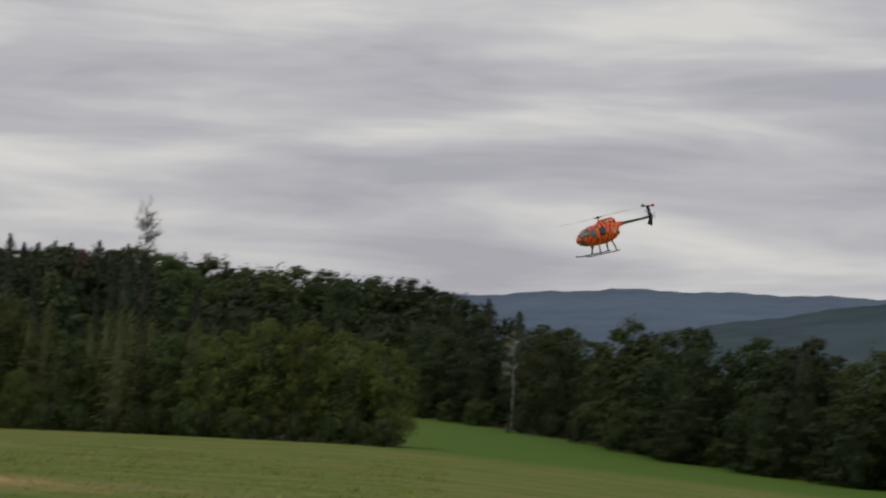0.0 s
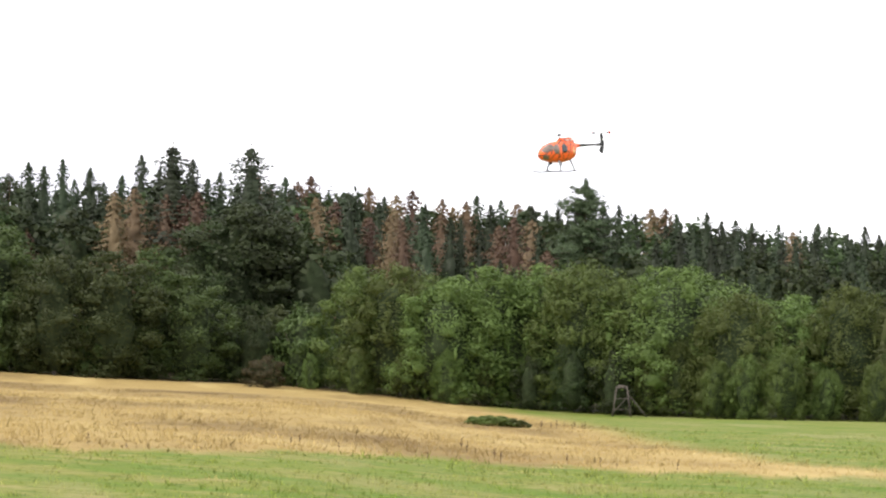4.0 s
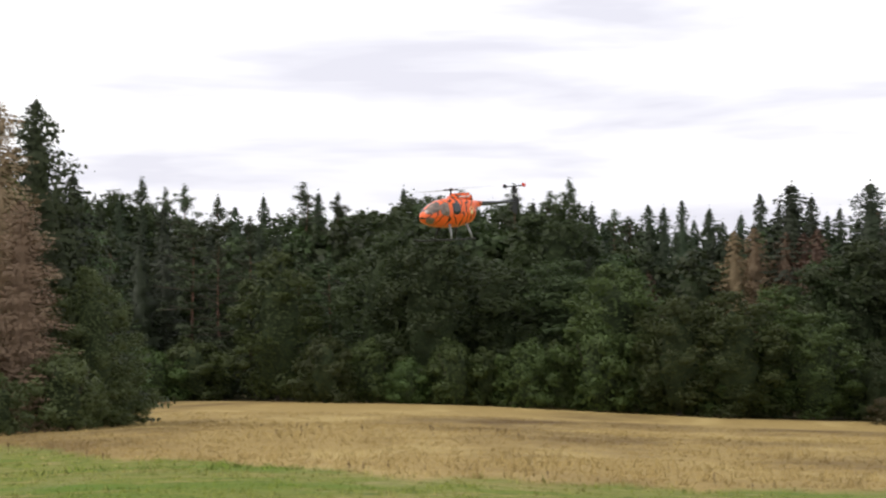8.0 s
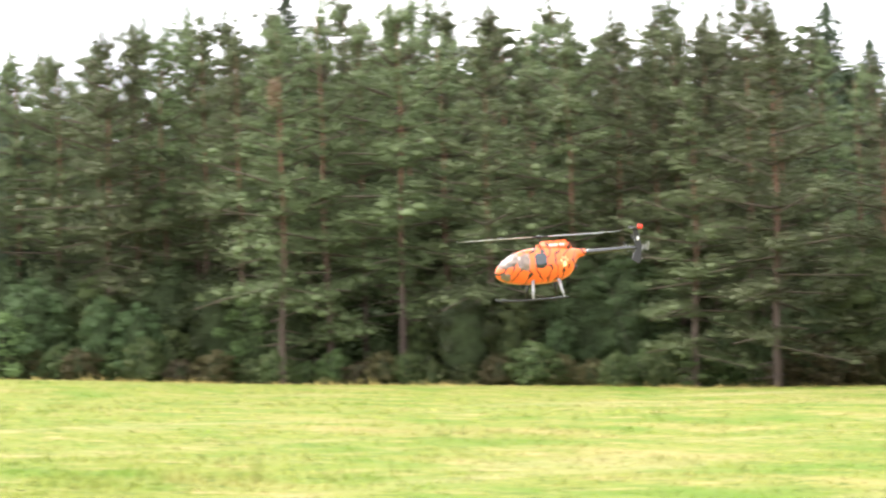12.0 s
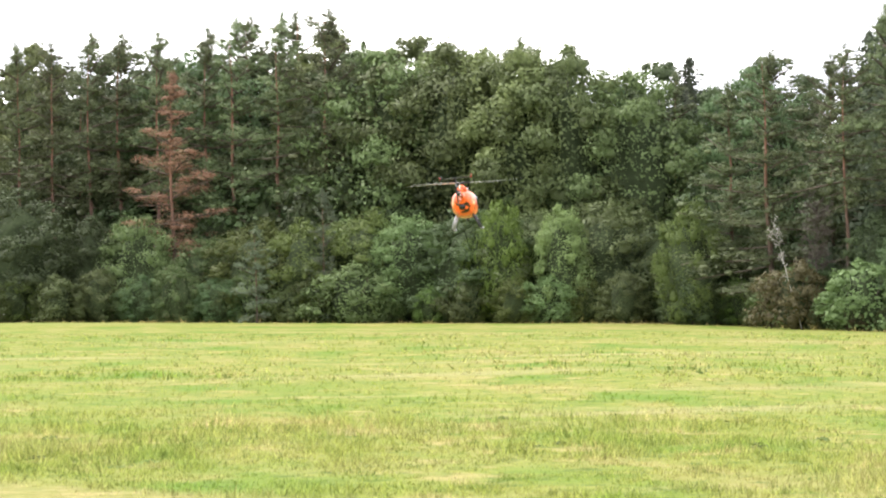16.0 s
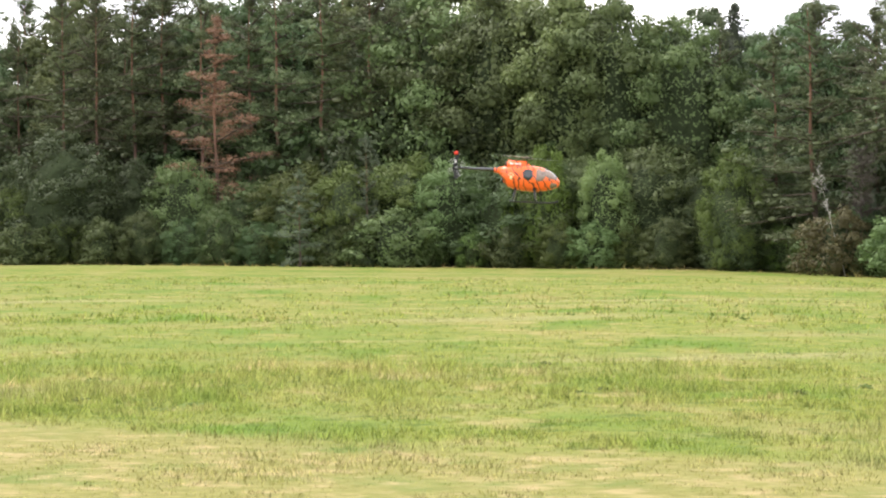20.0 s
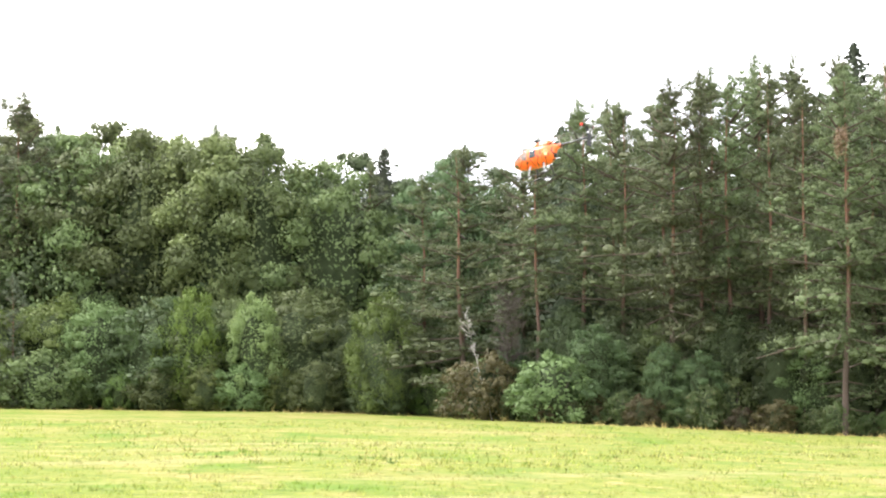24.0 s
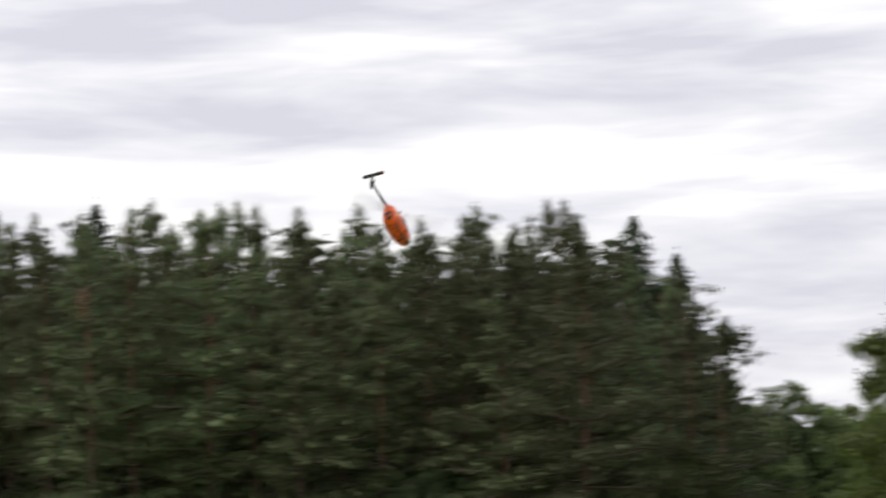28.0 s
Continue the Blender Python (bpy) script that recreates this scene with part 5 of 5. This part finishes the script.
    # skids
    for s in (1, -1):
        bit("skid", capped_tube([(-0.21, s * 0.145, -0.258), (-0.1, s * 0.145, -0.262), (0.2, s * 0.145, -0.262), (0.275, s * 0.145, -0.257), (0.315, s * 0.145, -0.240)], [0.0075] * 5, 8), BLACK, label="black landing skid")
        for x, rake in ((0.05, 0.025), (-0.15, -0.025)):
            leg = bit("skid_leg", capped_tube([(x, s * 0.085, -0.115), (x + rake * 0.5, s * 0.12, -0.19), (x + rake, s * 0.144, -0.26)], [0.014, 0.011, 0.009], 8), GREY if s > 0 else BLACK, label="slim grey skid leg" if s > 0 else "slim black skid leg")
            bit("leg_fairing", slab((0.024, 0.009, 0.07), 0.003, (x + rake * 0.42, s * 0.118, -0.178), (s * 20, -rake * 330, 0), 0.8), GREY if s > 0 else BLACK, leg)
    # mast and rotors
    bit("mast", capped_tube([(-0.045, 0, 0.16), (-0.045, 0, 0.215)], [0.009, 0.008], 10), BLACK)
    rotor = new("main_rotor")
    rotor.parent = heli
    bit("rotor_hub", merge(capped_tube([(0, 0, -0.012), (0, 0, 0.014)], [0.022, 0.018], 14), slab((0.15, 0.022, 0.014), 0.004)), BLACK, rotor)
    blades, fans = [], []
    for s in (1, -1):
        blades.append(bit("rotor_blade", slab((0.585, 0.042, 0.0045), 0.0015, (s * 0.37, -s * 0.006, 0.002), (s * 4, 0, 0)), BLADE, rotor, "slim grey rotor blade"))
    tail = new("tail_rotor")
    tail.parent = heli
    bit("tail_rotor_hub", capped_tube([(0, -0.012, 0), (0, 0.02, 0)], [0.012, 0.012], 12), GREY, tail)
    for k in range(4):
        q = k * math.pi / 2
        blade = bit("tail_rotor_blade", slab((0.092, 0.0025, 0.02), 0.001, (0.06 * math.cos(q), 0, -0.06 * math.sin(q)), (0, k * 90, 0)), BLACK, tail)
        fans.append(blade)
        for r in (0.055, 0.078, 0.1):
            bit("tip_band", slab((0.008, 0.0035, 0.0205), 0.0005, (r * math.cos(q), 0, -r * math.sin(q)), (0, k * 90, 0)), WHITE, blade)
    return heli, rotor, tail, blades, fans


HELI, ROTOR, TAIL_ROTOR, BLADES_UP, TAIL_BLADES = helicopter()


# ---------------------------------------------------------------- the raised hide by the aspens
def hide():
    wood = plain("weathered_wood", (0.10, 0.085, 0.07), 0.9, 0, 0.4, 10)
    root = tagged(new("raised_hide"), "small weathered wooden hunting hide on splayed legs", "hide")
    top = 1.9
    for x, y in ((-0.35, -0.3), (0.35, -0.3), (-0.3, 0.35), (0.3, 0.35)):
        part("leg", poly_mesh("hide_leg", *capped_tube([(x * 1.9, y * 1.9, -0.15), (x, y, top + 0.1)], [0.032, 0.028], 7), wood), root)
    part("brace", poly_mesh("hide_brace", *capped_tube([(1.75, -0.5, -0.1), (0.33, -0.28, 1.6)], [0.028, 0.024], 7), wood), root)
    for a, b in (((-0.55, -0.47, 0.5), (0.55, -0.47, 0.5)), ((-0.45, -0.4, 1.2), (0.45, -0.4, 1.2)), ((-0.6, -0.48, 0.25), (0.42, -0.4, 1.35))):
        part("rail", poly_mesh("hide_rail", *capped_tube([a, b], [0.022, 0.022], 6), wood), root)
    part("platform", poly_mesh("hide_platform", *slab((0.6, 0.6, 0.06), 0.01, (0, 0, top)), wood), root)
    part("seat_box", poly_mesh("hide_box", *slab((0.5, 0.42, 0.14), 0.02, (0, 0, top + 0.1)), wood), root)
    root.matrix_basis = Matrix.Translation(spot(-1.72, 180)) @ pose(0, 0, 0, 0, 0, -1.7)


hide()


# ---------------------------------------------------------------- grass, stalks and weeds
def blade_field(name, label, az0, az1, r0, r1, density, height, width, mat, seed, blades=3, keep=None, far_power=1.0, dry=None):
    """Tufts of narrow blades strewn over a sector of the field, thinner with distance."""
    rng = np.random.default_rng(seed)
    area = radians(az1 - az0) / 2 * (r1 * r1 - r0 * r0)
    n = int(area * density)
    az = rng.uniform(az0, az1, n)
    r = r0 + (r1 - r0) * rng.uniform(0, 1, n) ** far_power
    if keep is not None:
        k = rng.uniform(0, 1, n) < keep(az, r)
        az, r = az[k], r[k]
        n = len(az)
    a = np.radians(az)
    P = np.stack([-np.sin(a) * r, np.cos(a) * r, ground_z(az, r) - 0.01], 1)
    P = np.repeat(P, blades, 0)
    m = len(P)
    P[:, :2] += rng.normal(0, width * 4, (m, 2))
    h = height * rng.uniform(0.45, 1.25, m) * np.repeat(rng.uniform(0.6, 1.3, n), blades) * (0.25 + 3.0 * tussock(P) ** 2)
    q = rng.uniform(0, 2 * math.pi, m)
    lean = rng.normal(0, 0.45, (m, 2)) * h[:, None]
    side = np.stack([np.cos(q), np.sin(q), np.zeros(m)], 1) * (width * rng.uniform(0.6, 1.4, m))[:, None]
    tip = P + np.concatenate([lean, h[:, None]], 1)
    face = np.cross(2 * side, tip - P)
    side *= np.where(np.sum(face[:, :2] * P[:, :2], 1, keepdims=True) > 0, -1, 1)
    V = np.stack([P - side, P + side, tip], 1).reshape(-1, 3)
    lit = norm(np.concatenate([-0.35 * norm(P[:, :2]), np.ones((m, 1))], 1) + rng.normal(0, 0.15, (m, 3)))
    me = mesh_from(name, V, np.arange(3 * m).reshape(m, 3), [mat], normals=np.repeat(lit, 3, 0))
    for key, val in (("dry", dry_at(az, r) if dry is None else np.full(n, dry)), ("mown", mown_at(az, r)), ("lush", 0.22 * (1 - ease(az, 2, 16)))):
        at = me.attributes.new(key, "FLOAT", "POINT")
        at.data.foreach_set("value", np.repeat(np.asarray(val, np.float32), 3 * blades))
    ob = new(name, me)
    return tagged(ob, label, "grass", kind="stuff")


WEED = leafy("dark_weeds", (0.09, 0.14, 0.04), (0.22, 0.30, 0.08), None, 0.25)
DOCK = plain("brown_dock", (0.10, 0.055, 0.035), 0.9, 0, 0.4, 20)


LUMPY = np.random.default_rng(301).uniform(0, 1, (128, 128))


def tussock(P):
    """How rank the grass stands at a place: soft lumps about half a metre across, in drifts of a few metres."""
    out = 0.0
    for cell, share in ((0.55, 0.6), (3.7, 0.4)):
        u = P[:, :2] / cell
        i = np.floor(u).astype(int)
        f = u - i
        f = f * f * (3 - 2 * f)
        a, b, c, d = (LUMPY[(i[:, 0] + x) % 128, (i[:, 1] + y) % 128] for x, y in ((0, 0), (1, 0), (0, 1), (1, 1)))
        out = out + share * ((a * (1 - f[:, 0]) + b * f[:, 0]) * (1 - f[:, 1]) + (c * (1 - f[:, 0]) + d * f[:, 0]) * f[:, 1])
    return out


def tall(az, r):
    return (1 - mown_at(az, r)) * (1 - dry_at(az, r))


blade_field("meadow_grass", "tufts of green meadow grass", 50, 80, 17, 42, 110, 0.07, 0.005, BLADES, 1, 4, lambda az, r: tall(az, r) * np.clip((42 - r) / 18, 0, 1))
blade_field("meadow_grass", "tufts of green meadow grass", -16, 80, 24, 54, 16, 0.055, 0.007, BLADES, 3, 4, tall)
blade_field("meadow_grass", "tufts of green meadow grass", -16, 80, 50, 112, 2.6, 0.075, 0.016, BLADES, 2, 4, tall)
blade_field("cut_grass", "short yellowish mown grass", 50, 80, 16, 26, 170, 0.035, 0.005, BLADES, 4, 3, mown_at)
blade_field("cut_grass", "short yellowish mown grass", -16, 30, 21, 27, 60, 0.04, 0.006, BLADES, 6, 3, mown_at)
blade_field("straw_grass", "straw-coloured dry grass", -11, 28, 45, 150, 3.2, 0.10, 0.016, STRAWS, 5, 4, dry_at)
blade_field("straw_grass", "fringe of taller pale grass along the wood", 36.9, 82, 108, 164, 3.0, 0.15, 0.02, BLADES, 7, 4,
            lambda az, r: ease(r - edge_of_wood(az), -7.0, -4.5) * (1 - ease(r - edge_of_wood(az), -3.2, -2.2)), dry=0.6)


# weeds, docks and the overgrown patch in the straw
def leaf_weed(seed, mat, leaves=40, size=0.3, rise=0.5):
    """A low clump of broad leaves, one metre across before scaling."""
    rng = np.random.default_rng(seed)
    a, u = rng.uniform(0, 6.28, leaves), np.sqrt(rng.uniform(0, 1, leaves))
    L = np.stack([np.cos(a) * u * 0.42, np.sin(a) * u * 0.42, rise * rng.uniform(0.1, 1, leaves) * (1 - 0.5 * u)], 1)
    N = np.stack([np.cos(a), np.sin(a), rng.uniform(0.2, 1.2, leaves)], 1) + rng.normal(0, 0.3, (leaves, 3))
    V, F, R = sprigs(L, N, size * 0.45, rng)
    return mesh_from("weed_leaves", V, F, [mat], normals=R)


def dock_parts(seed):
    """A dry dock: a stalk and its ragged brown seed head."""
    rng = np.random.default_rng(seed)
    v, f = tube([(0, 0, -0.05), (0.02, 0.01, 0.5), (0.05, 0.0, 1.0)], [0.02, 0.016, 0.008], 5)
    bits = []
    for k in range(7):
        z, a = rng.uniform(0.35, 0.95), rng.uniform(0, 6.28)
        bits.append(tube([(0.02, 0, z), (0.02 + math.cos(a) * 0.14, math.sin(a) * 0.14, z + 0.16)], [0.03, 0.012], 5))
    return mesh_from("dock_stalk", v, f, [DOCK]), mesh_from("dock_seed_head", *join(bits), [DOCK])


WEED_MESHES = [leaf_weed(201 + k, WEED) for k in range(3)]
DOCK_MESHES = [dock_parts(211 + k) for k in range(3)]


def sow(name, meshes, az, r, size, label, category, group, flat=1.0):
    k = int(PICK.integers(len(meshes)))
    heads = isinstance(meshes[k], tuple)
    ob = new(name, meshes[k][0] if heads else meshes[k])
    if heads:
        tagged(part("seed_head", meshes[k][1], ob), kind="stuff")
    ob.matrix_basis = Matrix.Translation(spot(az, r)) @ pose(0, 0, 0, 0, 0, float(PICK.uniform(0, 360))) @ Matrix.Diagonal((size, size, size * flat, 1))
    return tagged(ob, label, category, group)


for az, r, size in ((59.06, 53, 0.26), (62.6, 56, 0.13)):
    sow("weed", WEED_MESHES, az, r, size, "small dark weed tuft in the meadow", "weed", "weeds in the meadow", 0.9)
rng = np.random.default_rng(77)
for k in range(14):
    az, r = rng.uniform(55, 77), rng.uniform(24, 38)
    sow("weed", WEED_MESHES, az, r, rng.uniform(0.1, 0.26), "small dark weed tuft in the meadow", "weed", "weeds in the meadow", rng.uniform(0.3, 0.6))
for k in range(26):
    az = rng.uniform(-9, 17) if k > 8 else rng.uniform(22, 25)
    near_edge = float(np.interp(az, [-12, -9.3, -4.4, 1.5, 9, 16, 22, 25], [54, 54, 54, 56, 47.5, 46, 60, 78]))
    sow("dock", DOCK_MESHES, az, near_edge + rng.uniform(0, 5), rng.uniform(0.1, 0.24), "dry brown dock stalk in the straw", "dock", "docks along the straw")
for az, r, s in ((1.62, 62, 0.32), (1.5, 62.5, 0.24), (-0.6, 58, 0.2), (-1.3, 57, 0.18), (-2.9, 56, 0.18)):
    sow("dock", DOCK_MESHES, az, r, s, "tall dry brown dock stalk in the straw", "dock", "docks along the straw")
for az, r, h, w in ((1.25, 107, 0.36, 2.4), (0.95, 107, 0.42, 2.6), (0.62, 107.5, 0.36, 2.4), (0.35, 108, 0.25, 2.4)):
    grow("bramble", az, r, h, w)
for k in range(10):
    sow("dock", DOCK_MESHES, rng.uniform(-1.0, 0.2), rng.uniform(104, 110), rng.uniform(0.2, 0.35), "tall dry brown dock stalk in the straw", "dock", "docks along the straw")
for k in range(16):
    sow("dock", DOCK_MESHES, rng.uniform(12, 20), rng.uniform(84, 96), rng.uniform(0.14, 0.3), "dry brown dock stalk in the straw", "dock", "docks along the straw")


def motions():
    """What moves: the helicopter along its flight, its two rotors on it."""
    flight = [
        (0, -18.920, 2.224, 37, 25, 14, 0),
        (0.5, -14.986, 1.268, 39, 30, 11, 0),
        (1, -11.257, 0.806, 40, 48, 2, 5),
        (1.5, -8.479, 0.878, 40, 62, 2, 8),
        (2, -6.099, 1.308, 40, 52, 2, 3),
        (2.5, -4.349, 1.847, 40, 46, 2, 0),
        (3, -2.965, 2.463, 39, 46, 0, 0),
        (3.5, -1.707, 2.948, 37.5, 43, 2, 0),
        (5.5, 4.503, 3.729, 33, 42, 5, 0),
        (6, 6.334, 3.477, 31, 42, 5, 0),
        (6.5, 8.128, 2.922, 29.8, 43, 3, 0),
        (7, 10.252, 2.481, 28.3, 40, 3, 0),
        (7.5, 12.382, 2.585, 27, 40, 3, 0),
        (8, 14.881, 2.712, 26.5, 35, 3, 0),
        (8.5, 17.479, 2.602, 25.5, 32, 3, 0),
        (9, 20.527, 2.524, 24.2, 33, 2, 0),
        (9.5, 23.614, 2.185, 23.3, 30, 2, 0),
        (10, 27.251, 1.914, 22.5, 27, 3, 0),
        (10.5, 31.003, 1.570, 22, 23, 3, 0),
        (11, 35.380, 1.210, 21.6, 20, 4, 0),
        (11.5, 39.579, 1.219, 21.4, 15, 3, 0),
        (12, 44.264, 1.399, 21.3, 11, 3, 0),
        (12.5, 48.656, 1.439, 21.6, 7, 3, 0),
        (13, 53.041, 1.773, 22.3, 0, 1, 0),
        (13.5, 56.574, 2.227, 23.2, -5, 0, 0),
        (14.2, 59.206, 2.284, 25, -35, -3, 0),
        (15.5, 63.491, 2.236, 28, -84, 0, 0),
        (16, 63.916, 2.142, 28.5, -95, 0, -5),
        (16.5, 64.279, 2.099, 29, -108, 0, 0),
        (17, 64.480, 2.136, 29.8, -124, -2, 0),
        (17.5, 64.504, 2.157, 29.8, -141, -2, 0),
        (18, 64.325, 2.030, 29.8, -156, 0, 0),
        (18.5, 64.071, 1.863, 29.8, -170, 0, 0),
        (19, 63.960, 1.609, 29.8, -180, 2, 0),
        (19.5, 63.876, 1.502, 29.8, -182, 2, 0),
        (20, 63.475, 1.530, 30, -182, 3, 0),
        (20.5, 62.994, 1.849, 30, -178, 4, 0),
        (22.5, 59.43, 3.60, 36, -132, 3, -3),
        (23, 58.137, 4.182, 36, -90, 10, 0),
        (23.5, 56.95, 4.52, 36, -64, 8, -4),
        (24, 56.006, 4.899, 36.5, -27, 11, 4),
        (24.5, 55.658, 5.161, 36.5, -5, 12, 5),
        (25, 55.811, 5.358, 37, 22, 13, 0),
        (25.5, 56.133, 5.507, 37.5, 66, 12, 0),
        (26, 56.025, 5.841, 37.5, 106, 9, 3),
        (26.5, 55.077, 6.184, 38, 138, 18, 5),
        (27, 52.533, 6.670, 37, 170, 22, 0),
        (27.5, 48.365, 6.875, 37, 200, 27, -10),
        (28, 43.064, 6.614, 38, 238, 38, -12),
    ]
    rows = []
    for t, az, el, dist, heading, nose_down, bank in flight:
        a, e = radians(az), radians(el)
        p = EYE + Vector((-math.sin(a) * math.cos(e), math.cos(a) * math.cos(e), math.sin(e))) * dist
        rows.append((t, pose(p.x, p.y, p.z, bank, nose_down, az + 180 + heading)))
    walk(HELI, rows)
    spin = [(i / FPS, pose(-0.045, 0, 0.222, 0, 0, 20 + i * 77.0)) for i in range(28 * FPS + 1)]
    walk(ROTOR, spin)
    spin = [(i / FPS, pose(-0.812, -0.026, 0.088, 0, i * 86.0, 0)) for i in range(28 * FPS + 1)]
    walk(TAIL_ROTOR, spin)
    for blade in BLADES_UP:
        walk(blade, [(i / FPS, pose(0, 0, 0, 0, 0, i * 77.0)) for i in range(28 * FPS + 1)])
    for blade in TAIL_BLADES:
        walk(blade, [(i / FPS, pose(0, 0, 0, 0, i * 86.0, 0)) for i in range(28 * FPS + 1)])


motions()
